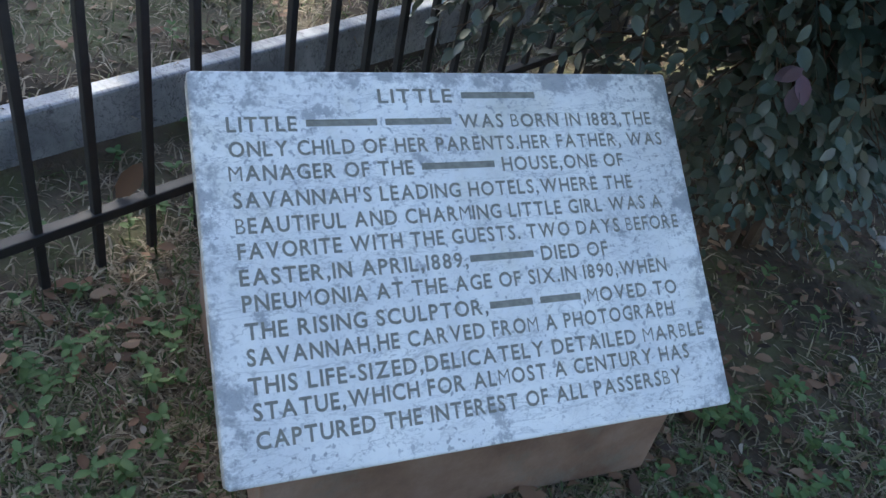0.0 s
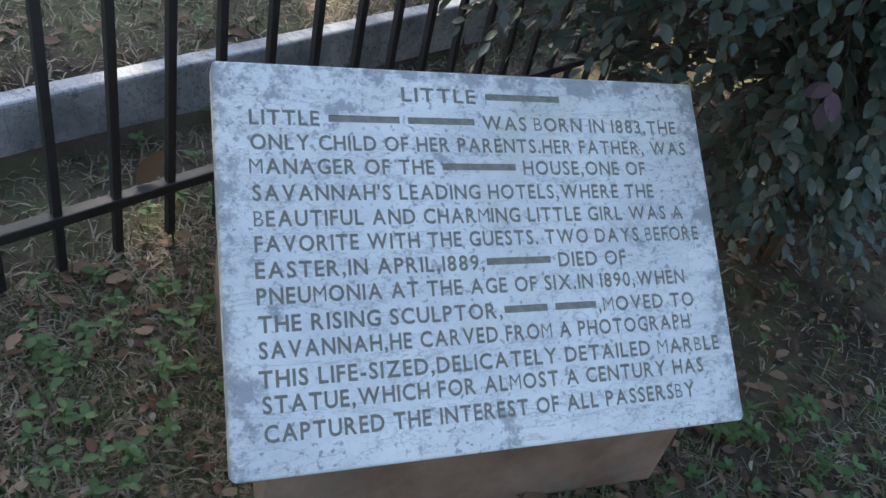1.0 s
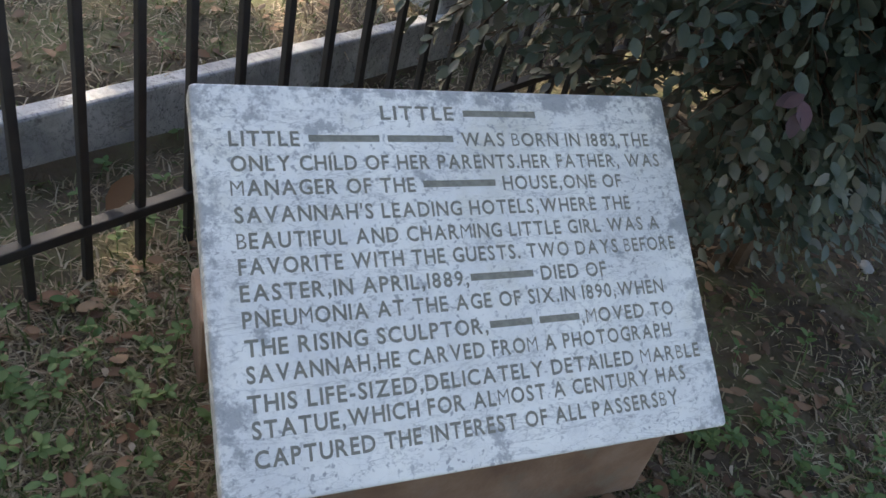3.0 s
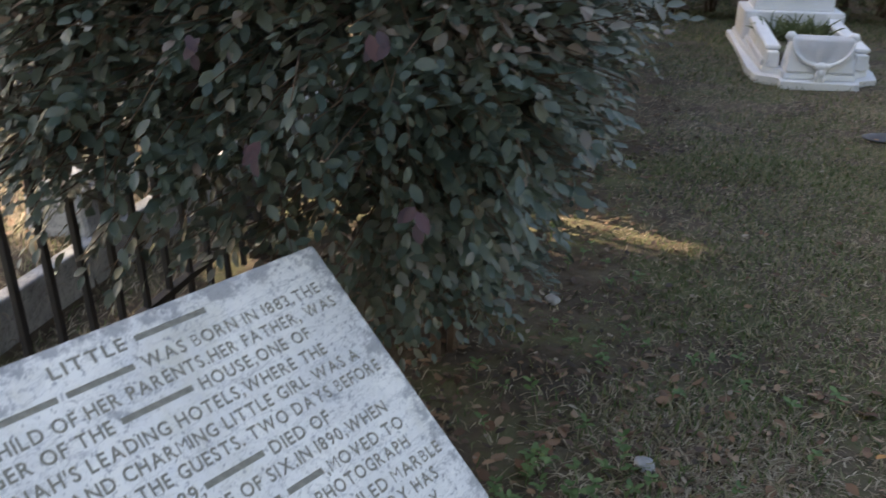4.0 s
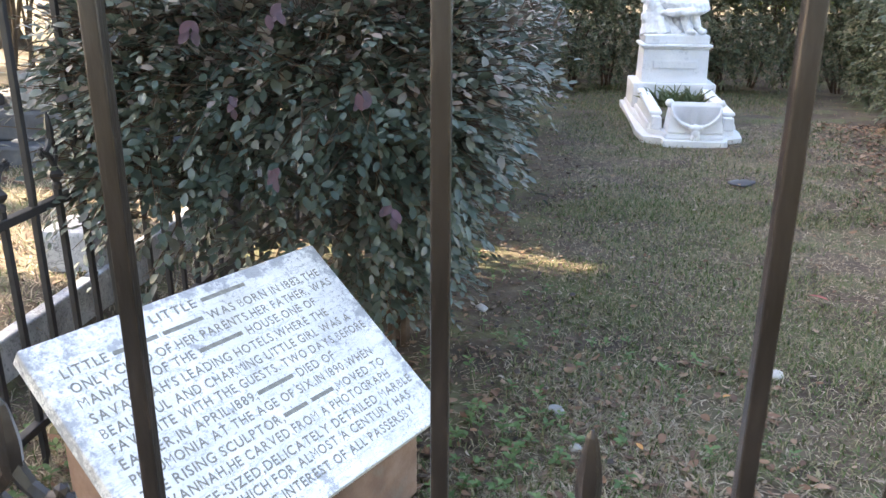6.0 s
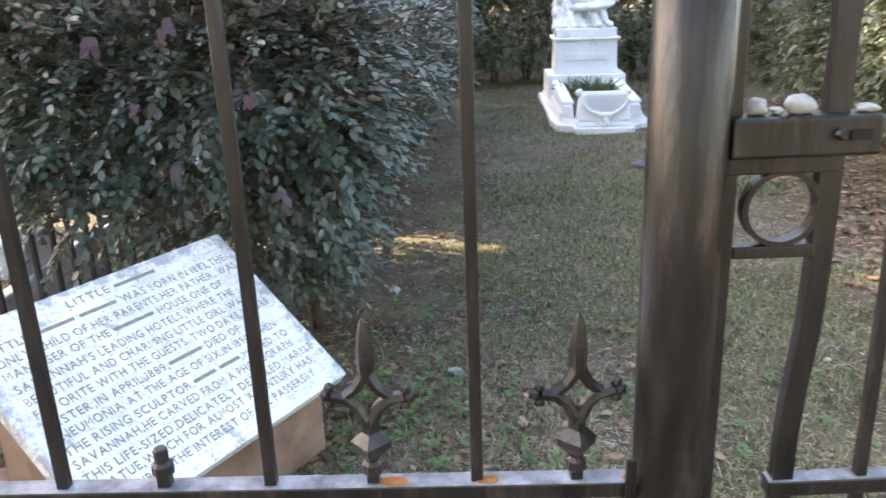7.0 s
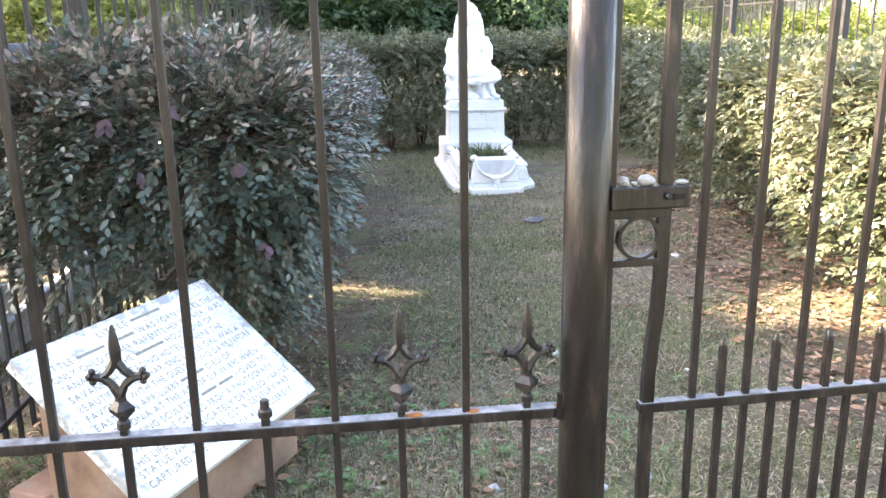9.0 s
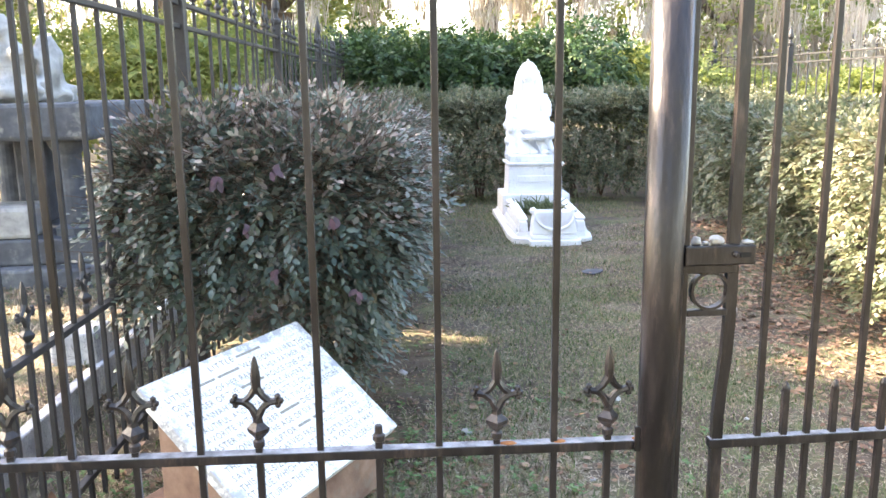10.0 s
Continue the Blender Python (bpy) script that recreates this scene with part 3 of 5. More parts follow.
def left_fence():
    f = thing("iron_fence", "black iron fence with spear heads beside a marble kerb", "fence", kind="structure")
    y0, y1 = 0.06, 10.5
    L = y1 - y0
    ang = 90 - math.degrees(math.atan(0.037))
    frame_m = pose(left_line(y0), y0, 0, 0, 0, ang)
    f.matrix_basis = frame_m
    for z in (0.12, RAIL_Z, 1.745, 1.855):
        part("rail", rail(bmesh.new(), (0, 0, z), (L, 0, z), 0.028, 0.022), M_IRON_FAR, f)
    full = spear_mesh("tall_picket", 0.0, 2.07, 0.0165, M_IRON_FAR)
    short = spear_mesh("spear_picket", 0.0, 0.9, 0.0165, M_IRON_FAR)
    n = int(L / 0.111)
    for i in range(1, n):
        x = -0.006 + i * 0.111
        if min(abs(x - p) for p in (2.45, 5.15, 7.8)) < 0.05:
            continue
        part("tall_picket" if i % 2 else "spear_picket", full if i % 2 else short, M_IRON_FAR, f, m=pose(x, 0, 0, rng.uniform(-0.4, 0.4), rng.uniform(-0.5, 0.5), 0))
    bm = box(bmesh.new(), (-0.032, -0.032, -0.05), (0.032, 0.032, 1.95), 0.005)
    post_finial(bm, 1.95, 0.036)
    post = to_mesh("post", bm, M_IRON_FAR)
    for x in (2.45, 5.15, 7.8, L):
        part("post", post, M_IRON_FAR, f, m=pose(x, 0, 0))


left_fence()


def right_fence():
    f = thing("iron_fence", "black iron fence behind the hedge, post with spear top", "fence", (6.08, 5.2, 0), 92.5, kind="structure")
    L = 9.0
    for z in (0.12, 1.745, 1.855):
        part("rail", rail(bmesh.new(), (0, 0, z), (L, 0, z), 0.028, 0.022), M_IRON_FAR, f)
    full = spear_mesh("tall_picket", 0.0, 2.07, 0.0165, M_IRON_FAR)
    for i in range(int(L / 0.26)):
        part("tall_picket", full, M_IRON_FAR, f, m=pose(0.08 + i * 0.26, 0, 0))
    bm = box(bmesh.new(), (-0.04, -0.04, -0.05), (0.04, 0.04, 1.98), 0.005)
    post_finial(bm, 1.98, 0.045)
    post = to_mesh("post", bm, M_IRON_FAR)
    for x in (0.0, 2.6, 5.2, 7.8):
        part("post", post, M_IRON_FAR, f, m=pose(x, 0.045, 0))


right_fence()


# ---------- marble kerb of the neighbouring plot ----------
def kerb():
    k = thing("marble_kerb", "grey stained marble kerb, dark lichen on its face", "kerb", kind="structure")
    ys = [-2.6, -0.9, 0.55, 2.12, 3.6, 5.2, 6.9]
    for a, b in zip(ys, ys[1:]):
        bm = box(bmesh.new(), (-0.055, a + 0.004, -0.06), (0, b - 0.004, 0.158), 0.008)
        for v in bm.verts:
            v.co.x += kerb_line(v.co.y)
        part("kerb_stone", bm, M_KERB, k)
    bm = box(bmesh.new(), (-0.26, 2.16, 0.1), (-0.02, 2.42, 0.31), 0.02, (0.9, 0.9))
    for v in bm.verts:
        v.co.x += kerb_line(v.co.y)
    part("corner_block", bm, M_KERB, k)


kerb()

# ---------- inscribed plaque ----------
PLAQUE_YAW = math.degrees(math.atan2(0.675, 0.391))
SLAB_W, SLAB_H, SLAB_TILT = 0.78, 0.557, math.degrees(math.atan2(0.3455, 0.437))
LINES = [
    (0.266, 0.525, 0.0380, "LITTLE ######"),
    (0.046, 0.736, 0.0788, "LITTLE ###### ###### WAS BORN IN 1883,THE"),
    (0.046, 0.749, 0.1142, "ONLY CHILD OF HER PARENTS.HER FATHER, WAS"),
    (0.043, 0.666, 0.1485, "MANAGER OF THE ####### HOUSE,ONE OF"),
    (0.045, 0.675, 0.1858, "SAVANNAH'S LEADING HOTELS,WHERE THE"),
    (0.045, 0.724, 0.2213, "BEAUTIFUL AND CHARMING LITTLE GIRL WAS A"),
    (0.044, 0.748, 0.2558, "FAVORITE WITH THE GUESTS. TWO DAYS BEFORE"),
    (0.043, 0.607, 0.2910, "EASTER,IN APRIL,1889,###### DIED OF"),
    (0.043, 0.709, 0.3255, "PNEUMONIA AT THE AGE OF SIX.IN 1890,WHEN"),
    (0.043, 0.720, 0.3620, "THE RISING SCULPTOR,#### ####,MOVED TO"),
    (0.042, 0.707, 0.3957, "SAVANNAH,HE CARVED FROM A PHOTOGRAPH"),
    (0.040, 0.755, 0.4325, "THIS LIFE-SIZED,DELICATELY DETAILED MARBLE"),
    (0.043, 0.719, 0.4650, "STATUE,WHICH FOR ALMOST A CENTURY HAS"),
    (0.043, 0.697, 0.5011, "CAPTURED THE INTEREST OF ALL PASSERSBY"),
]


def text_mesh(name, body, size, extrude, mat, bold=0.0):
    cu = bpy.data.curves.new(name, "FONT")
    cu.body, cu.size, cu.extrude, cu.offset, cu.resolution_u = body, size, extrude, bold, 3
    ob = new(name, cu)
    bpy.context.view_layer.update()
    me = bpy.data.meshes.new_from_object(ob.evaluated_get(bpy.context.evaluated_depsgraph_get()))
    bpy.data.objects.remove(ob)
    me.materials.clear()
    me.materials.append(mat)
    return me


GLYPHS = {}


def glyph(ch):
    """A letter's flat face and its cutting solid, with its left edge and width, for type of size 1."""
    if ch not in GLYPHS:
        for bold in ((0.0,) if ch in "MB" else (0.026, 0.018, 0.008, 0.0)):
            flat = text_mesh("letter", ch, 1.0, 0.0, M_LETTER, bold)
            solid = text_mesh("letter_solid", ch, 1.0, 0.0018, M_SLAB, bold)
            bm = bmesh.new()
            bm.from_mesh(solid)
            bmesh.ops.remove_doubles(bm, verts=bm.verts, dist=0.0004)
            bmesh.ops.recalc_face_normals(bm, faces=bm.faces)
            sound = all(e.is_manifold for e in bm.edges)
            bm.to_mesh(solid)
            bm.free()
            if sound:
                break
        co = np.array([q.co for q in flat.vertices])
        GLYPHS[ch] = ((flat, solid), co[:, 0].min(), co[:, 0].max() - co[:, 0].min())
    return GLYPHS[ch]


def plaque():
    p = thing("inscribed_plaque", "sloping weathered marble plaque with cut lettering on a tan concrete block", "plaque", (-0.8625, 0.696, 0), PLAQUE_YAW)
    # local frame: x along the high edge, -y towards the low edge
    run, drop = SLAB_H * math.cos(radians(SLAB_TILT)), SLAB_H * math.sin(radians(SLAB_TILT))
    slab_m = pose(0, 0, 0.5725, SLAB_TILT, 0, 0)
    T = 0.036
    bm = box(bmesh.new(), (0, -SLAB_H, -T), (SLAB_W, 0, 0), 0.0)
    bmesh.ops.bevel(bm, geom=[e for e in bm.edges if abs(e.verts[0].co.z - e.verts[1].co.z) > T / 2], offset=0.008, segments=3, affect="EDGES", profile=0.5)
    bmesh.ops.bevel(bm, geom=[e for e in bm.edges if min(e.verts[0].co.z, e.verts[1].co.z) > -0.001], offset=0.004, segments=2, affect="EDGES", profile=0.5)
    slab = part("slab", bm, M_SLAB, p, "white marble slab with grey lichen and thin cracks", slab_m)
    cap, deep = 0.0222, 0.0018
    cutter = bmesh.new()
    for u0, u1, v, body in LINES:
        # lay the line out in units of the type size, then fit it to its measured ends
        x, laid, i = 0.0, [], 0
        while i < len(body):
            ch = body[i]
            if ch == "#":
                n = len(body[i:]) - len(body[i:].lstrip("#"))
                laid.append((None, x, 0.6 * n))
                x += 0.6 * n + 0.1
                i += n
                continue
            if ch != " ":
                me, lo_x, wd = glyph(ch)
                laid.append((me, x - lo_x, wd))
                x += wd + 0.115
            else:
                x += 0.33
            i += 1
        k, kz = (u1 - u0) / (x - 0.1), cap / 0.72
        for me, px, wd in laid:
            if me is None:
                a = (u0 + px * k, -v - 0.0052, 0)
                bar = box(bmesh.new(), (0, 0, -deep), (wd * k, 0.0104, 0.002), 0)
                floor_m = to_mesh("name_bar", box(bmesh.new(), (0, 0, -0.0004), (wd * k, 0.0104, 0.0), 0), M_LETTER)
                tmp = to_mesh("cut", bar, M_SLAB)
                part("name_bar", floor_m, M_LETTER, slab, m=pose(a[0], a[1], -deep + 0.0003))
                tmp.transform(pose(*a))
            else:
                m = pose(u0 + px * k, -v - cap / 2, 0) @ Matrix.Diagonal((k, kz, 1, 1))
                tmp = me[1].copy()
                tmp.transform(m)
                part("letter", me[0], M_LETTER, slab, m=pose(0, 0, -deep + 0.0003) @ m)
            cutter.from_mesh(tmp)
            bpy.data.meshes.remove(tmp)
    # the letters are sunk into the marble
    tool = new("cutter", to_mesh("cutter", cutter, M_SLAB))
    md = slab.modifiers.new("lettering", "BOOLEAN")
    md.operation, md.solver, md.object = "DIFFERENCE", "EXACT", tool
    tool.matrix_world = p.matrix_basis @ slab_m
    bpy.context.view_layer.update()
    cut = bpy.data.meshes.new_from_object(slab.evaluated_get(bpy.context.evaluated_depsgraph_get()))
    slab.modifiers.clear()
    slab.data = cut
    bpy.data.objects.remove(tool)
    # block under the slab, with the slope cut into its top
    def wedge(x0, x1, ya, yb, z_base, gap):
        bm = bmesh.new()
        top = lambda y: 0.5725 - T / math.cos(radians(SLAB_TILT)) - gap + y * math.tan(radians(SLAB_TILT))
        vs = [bm.verts.new(c) for c in ((x0, ya, z_base), (x1, ya, z_base), (x1, yb, z_base), (x0, yb, z_base), (x0, ya, top(ya)), (x1, ya, top(ya)), (x1, yb, top(yb)), (x0, yb, top(yb)))]
        for q in ((3, 2, 1, 0), (4, 5, 6, 7), (0, 1, 5, 4), (1, 2, 6, 5), (2, 3, 7, 6), (3, 0, 4, 7)):
            bm.faces.new([vs[i] for i in q])
        bmesh.ops.recalc_face_normals(bm, faces=bm.faces)
        bmesh.ops.bevel(bm, geom=list(bm.edges), offset=0.006, segments=2, affect="EDGES", profile=0.5)
        return bm
    part("pedestal", wedge(0.055, SLAB_W - 0.05, -run + 0.055, -0.01, 0.0, 0.0), M_PED, p, "tan stained concrete block")
    # low footing that shows behind the block
    part("footing", box(bmesh.new(), (0.03, -0.0095, -0.05), (SLAB_W - 0.08, 0.135, 0.14), 0.01), M_PED, p, "low concrete footing")


plaque()


# ---------- white marble monument ----------
MONUMENT = (1.34, 5.42, 0, 0, 0, -1.8)


def monument():
    g = thing("grave_monument", "white marble child monument with stepped base and planter", "monument", MONUMENT[:3], MONUMENT[5])
    # stepped base, wider at the back, with a projecting front
    outline = [(-0.365, 0.17), (-0.232, 0.085), (-0.232, 0.0), (0.232, 0.0), (0.232, 0.085), (0.365, 0.17), (0.392, 0.4), (0.392, 2.02), (-0.392, 2.02), (-0.392, 0.4)]
    part("base_step", prism(bmesh.new(), outline, -0.05, 0.08, 0.008), M_STATUE, g)
    o2 = [(-0.322, 0.25), (-0.215, 0.15), (-0.215, 0.05), (0.215, 0.05), (0.215, 0.15), (0.322, 0.25), (0.362, 1.25), (0.362, 1.95), (-0.362, 1.95), (-0.362, 1.25)]
    part("base_step", prism(bmesh.new(), o2, 0.0802, 0.122, 0.012, 0.985), M_STATUE, g)
    # planter: two battered side walls under flat rounded copings
    for s in (-1, 1):
        part("planter_wall", box(bmesh.new(), (s * 0.265 - 0.045, 0.2, 0.1222), (s * 0.265 + 0.045, 1.257, 0.222), 0.01, (0.8, 1.0)), M_STATUE, g)
        bm = box(bmesh.new(), (-0.048, 0.0, -0.022), (0.048, 1.0, 0.022), 0.014)
        for v in bm.verts:
            v.co = Vector((v.co.x + s * 0.268, 0.25 + v.co.y * 1.006, v.co.z + 0.245 + 0.028 * v.co.y - (0.012 if v.co.y < 0.05 and v.co.z > 0 else 0)))
        part("coping", bm, M_STATUE, g)
        # moulding between the step and the planter wall
        bm = box(bmesh.new(), (s * 0.318 - 0.016, 0.26, 0.1222), (s * 0.318 + 0.016, 1.257, 0.165), 0.01, (0.4, 1.0))
        part("side_moulding", bm, M_STATUE, g)
    bm = box(bmesh.new(), (-0.205, 0.055, 0.1222), (0.205, 0.27, 0.312), 0.014)
    for v in bm.verts:
        if v.co.z > 0.25:
            v.co.x *= 0.87
            v.co.y = 0.27 - (0.27 - v.co.y) * 0.72
    part("planter_front", bm, M_STATUE, g)
    # carved cloth over the planter's front: a flat top, then a rounded apron with a thick rim
    nx, ny = 28, 20
    V, Q = [], []
    for j in range(ny + 1):
        for i in range(nx + 1):
            u, v = i / nx * 2 - 1, j / ny
            if v < 0.4:
                w = v / 0.4
                x, y, z = u * 0.175, 0.27 - w * 0.172, 0.326 + 0.01 * math.sin(w * math.pi) - 0.01 * (1 - abs(u)) * w
            else:
                w = (v - 0.4) / 0.6
                half = 0.175 * math.sqrt(max(0.0, 1 - w ** 2.2)) + 0.01
                x, y, z = u * half, 0.098 - 0.048 * math.sin(w * math.pi * 0.5), 0.322 - 0.148 * w
                y -= 0.012 * (abs(u) ** 6) + 0.01 * max(0.0, w - 0.75) * 4
            V.append((x, y + 0.003 * math.cos(u * 11 + v * 4), z))
    for j in range(ny):
        for i in range(nx):
            a = j * (nx + 1) + i
            Q.append((a, a + 1, a + nx + 2, a + nx + 1))
    bm = bmesh.new()
    vs = [bm.verts.new(c) for c in V]
    for q in Q:
        bm.faces.new([vs[i] for i in q])
    bmesh.ops.solidify(bm, geom=list(bm.faces), thickness=0.02)
    part("draped_cloth", bm, M_STATUE, g, smooth=True)
    # rim of the apron, gathered at its lowest point
    pts = [(0.178 * math.cos(a), 0.085 - 0.05 * math.sin(a), 0.318 - 0.145 * math.sin(a)) for a in np.linspace(0.05, math.pi - 0.05, 22)]
    part("cloth_hem", tube(bmesh.new(), pts, [0.008 + 0.006 * math.sin(k / 21 * math.pi) for k in range(22)], 8), M_STATUE, g, smooth=True)
    for s in (-1, 1):
        part("cloth_roll", tube(bmesh.new(), [(s * 0.15, 0.17, 0.322), (s * 0.175, 0.165, 0.33), (s * 0.2, 0.165, 0.328), (s * 0.214, 0.17, 0.322)], [0.012, 0.032, 0.03, 0.012], 12), M_STATUE, g, smooth=True)
    # gathered end hanging under the apron
    bm = bmesh.new()
    for c, r, sc in (((0, 0.035, 0.165), 0.04, (1.1, 0.7, 0.8)), ((-0.028, 0.03, 0.17), 0.022, (1.2, .8, 1.0)), ((0.028, 0.03, 0.17), 0.022, (1.2, .8, 1.0)), ((0, 0.025, 0.13), 0.03, (1.0, 0.8, 1.3)), ((-0.018, 0.018, 0.098), 0.018, (1, .8, 1.6)), ((0.016, 0.018, 0.094), 0.018, (1, .8, 1.7))):
        for v in bmesh.ops.create_icosphere(bm, subdivisions=2, radius=r)["verts"]:
            v.co = Vector((v.co.x * sc[0] + c[0], v.co.y * sc[1] + c[1], v.co.z * sc[2] + c[2]))
    part("cloth_knot", bm, M_STATUE, g, smooth=True)
    part("planter_soil", box(bmesh.new(), (-0.219, 0.275, 0.1222), (0.219, 1.255, 0.19), 0.0), M_SOIL, g)
    # pedestal
    part("pedestal_block", box(bmesh.new(), (-0.352, 1.258, 0.1222), (0.352, 1.83, 0.335), 0.01), M_STATUE, g)
    part("pedestal_die", box(bmesh.new(), (-0.283, 1.33, 0.3352), (0.283, 1.77, 0.618), 0.006, (0.975, 0.975)), M_STATUE, g)
    bm = bmesh.new()
    for hw, z0, z1, b in ((0.285, 0.6182, 0.634, 0.006), (0.302, 0.6342, 0.662, 0.01)):
        box(bm, (-hw, 1.33 + 0.283 - hw, z0), (hw, 1.77 - 0.283 + hw, z1), b)
    part("pedestal_cap", bm, M_STATUE, g)
    part("name_bar", box(bmesh.new(), (-0.19, 1.322, 0.455), (0.19, 1.334, 0.525), 0.008), M_STATUE, g, "raised carved name panel on the pedestal")
    part("statue_plinth", box(bmesh.new(), (-0.275, 1.345, 0.6622), (0.275, 1.76, 0.74), 0.014), M_STATUE, g)


monument()


def statue():
    """A seated draped figure beside a tree stump, as one smooth stone mass."""
    bm = bmesh.new()

    def blob(c, r, rot=(0, 0, 0)):
        m = pose(*c, *rot) @ Matrix.Diagonal((*r, 1))
        for v in bmesh.ops.create_icosphere(bm, subdivisions=3, radius=1.0)["verts"]:
            v.co = m @ v.co

    def limb(pts, radii):
        tube(bm, pts, radii, 14)

    # stump that the figure leans on, flaring at its foot, with knots
    limb([(-0.18, -0.02, -0.01), (-0.19, 0.0, 0.08), (-0.2, 0.02, 0.25), (-0.205, 0.03, 0.38), (-0.205, 0.04, 0.44)], [0.125, 0.1, 0.088, 0.085, 0.07])
    limb([(-0.1, -0.13, -0.01), (-0.14, -0.08, 0.1), (-0.17, -0.02, 0.24)], [0.06, 0.055, 0.05])
    limb([(0.02, -0.1, -0.01), (-0.06, -0.07, 0.06), (-0.13, -0.02, 0.17)], [0.045, 0.045, 0.05])
    for c in ((-0.27, -0.03, 0.14), (-0.24, -0.08, 0.27), (-0.28, 0.02, 0.3)):
        blob(c, (0.035, 0.04, 0.05))
    limb([(0.02, 0.12, -0.01), (0.02, 0.12, 0.2)], [0.16, 0.15])
    # skirt over the knees: a broad dome with an undercut hem
    blob((0.05, -0.01, 0.27), (0.215, 0.19, 0.1), (8, 6, 0))
    blob((0.14, -0.08, 0.245), (0.125, 0.12, 0.085), (10, 12, 0))
    blob((0.02, 0.06, 0.33), (0.17, 0.14, 0.12))
    limb([(-0.13, -0.1, 0.185), (-0.04, -0.175, 0.18), (0.08, -0.195, 0.19), (0.2, -0.16, 0.205), (0.245, -0.08, 0.22)], [0.025, 0.03, 0.032, 0.03, 0.03])
    # legs and shoes
    limb([(0.05, -0.09, 0.24), (0.06, -0.11, 0.12), (0.09, -0.14, 0.04)], [0.05, 0.038, 0.03])
    limb([(0.13, -0.09, 0.24), (0.15, -0.11, 0.12), (0.18, -0.14, 0.05)], [0.05, 0.038, 0.03])
    blob((0.11, -0.175, 0.025), (0.032, 0.07, 0.03), (0, 0, 25))
    blob((0.205, -0.165, 0.03), (0.032, 0.065, 0.03), (0, 0, 18))
    # bodice, shoulders and arms
    limb([(-0.02, 0.09, 0.3), (-0.04, 0.09, 0.42), (-0.05, 0.08, 0.56), (-0.05, 0.07, 0.66)], [0.15, 0.135, 0.14, 0.09])
    blob((-0.05, 0.075, 0.585), (0.175, 0.095, 0.085))
    limb([(-0.2, 0.07, 0.59), (-0.235, 0.05, 0.49), (-0.225, 0.0, 0.41), (-0.16, -0.05, 0.4)], [0.06, 0.06, 0.05, 0.035])
    limb([(0.095, 0.06, 0.6), (0.14, 0.03, 0.5), (0.14, -0.02, 0.42), (0.08, -0.09, 0.37)], [0.06, 0.06, 0.05, 0.034])
    # neck, head and long hair
    limb([(-0.045, 0.06, 0.64), (-0.045, 0.05, 0.76)], [0.07, 0.055])
    blob((-0.045, 0.035, 0.83), (0.078, 0.09, 0.108))
    blob((-0.045, 0.07, 0.845), (0.1, 0.098, 0.115))
    limb([(-0.115, 0.07, 0.86), (-0.145, 0.06, 0.74), (-0.155, 0.05, 0.62), (-0.14, 0.03, 0.54)], [0.045, 0.05, 0.05, 0.03])
    limb([(0.025, 0.07, 0.86), (0.055, 0.06, 0.74), (0.065, 0.05, 0.62), (0.05, 0.03, 0.54)], [0.045, 0.05, 0.05, 0.03])
    limb([(-0.045, 0.13, 0.84), (-0.045, 0.15, 0.68), (-0.045, 0.14, 0.5)], [0.08, 0.1, 0.07])
    blob((-0.045, 0.0, 0.815), (0.014, 0.03, 0.022))
    limb([(-0.05, 0.06, 0.94), (-0.05, 0.06, 0.985)], [0.012, 0.008])
    me = to_mesh("statue", bm, M_STATUE, True)
    ob = tagged(new("statue", me), "white marble statue of a seated draped figure beside a stump", "statue")
    ob.matrix_basis = pose(*MONUMENT) @ pose(0.0, 1.55, 0.738)
    rm = ob.modifiers.new("remesh", "REMESH")
    rm.mode, rm.voxel_size, rm.use_smooth_shade = "VOXEL", 0.007, True
    sm = ob.modifiers.new("smooth", "SMOOTH")
    sm.factor, sm.iterations = 0.5, 4
    tx = bpy.data.textures.new("folds", "CLOUDS")
    tx.noise_scale = 0.03
    dp = ob.modifiers.new("folds", "DISPLACE")
    dp.texture, dp.strength, dp.mid_level = tx, 0.016, 0.5


statue()


def monument_plant():
    e = thing("grave_fern", "green fern tuft in the marble planter", "plant", (MONUMENT[0], MONUMENT[1], 0.18), MONUMENT[5])
    n = 380
    p = np.stack([rng.uniform(-0.2, 0.2, n), rng.uniform(0.85, 1.2, n), np.zeros(n)], 1)
    d = unit(np.stack([rng.normal(0, 0.9, n), rng.normal(-0.2, 0.9, n), rng.uniform(0.15, 1.1, n)], 1))
    me = leaves_mesh("fronds", p, d, np.tile([0, 0, 1.0], (n, 1)) + rng.normal(0, 0.5, (n, 3)), rng.uniform(0.09, 0.22, n), M_FERN, width=0.12)
    part("fronds", me, M_FERN, e)


monument_plant()


# ---------- hedges ----------
def stems_mesh(name, bases, height, spread, mat, r0=0.018):
    bm = bmesh.new()
    for x, y in bases:
        z0 = -0.05
        for _ in range(4):
            a = rng.uniform(0, math.tau)
            k = rng.uniform(0.3, 1.0) * spread
            pts = [(x + rng.normal(0, .03), y + rng.normal(0, .03), z0)]
            for f in (0.25, 0.5, 0.75, 1.0):
                pts.append((x + math.cos(a) * k * f ** 1.3 + rng.normal(0, .03), y + math.sin(a) * k * f ** 1.3 + rng.normal(0, .03), height * f * rng.uniform(0.9, 1.05)))
            r = r0 * rng.uniform(0.5, 1.1)
            tube(bm, pts, [r, r * 0.9, r * 0.75, r * 0.55, r * 0.35], 6)
    return to_mesh(name, bm, mat)


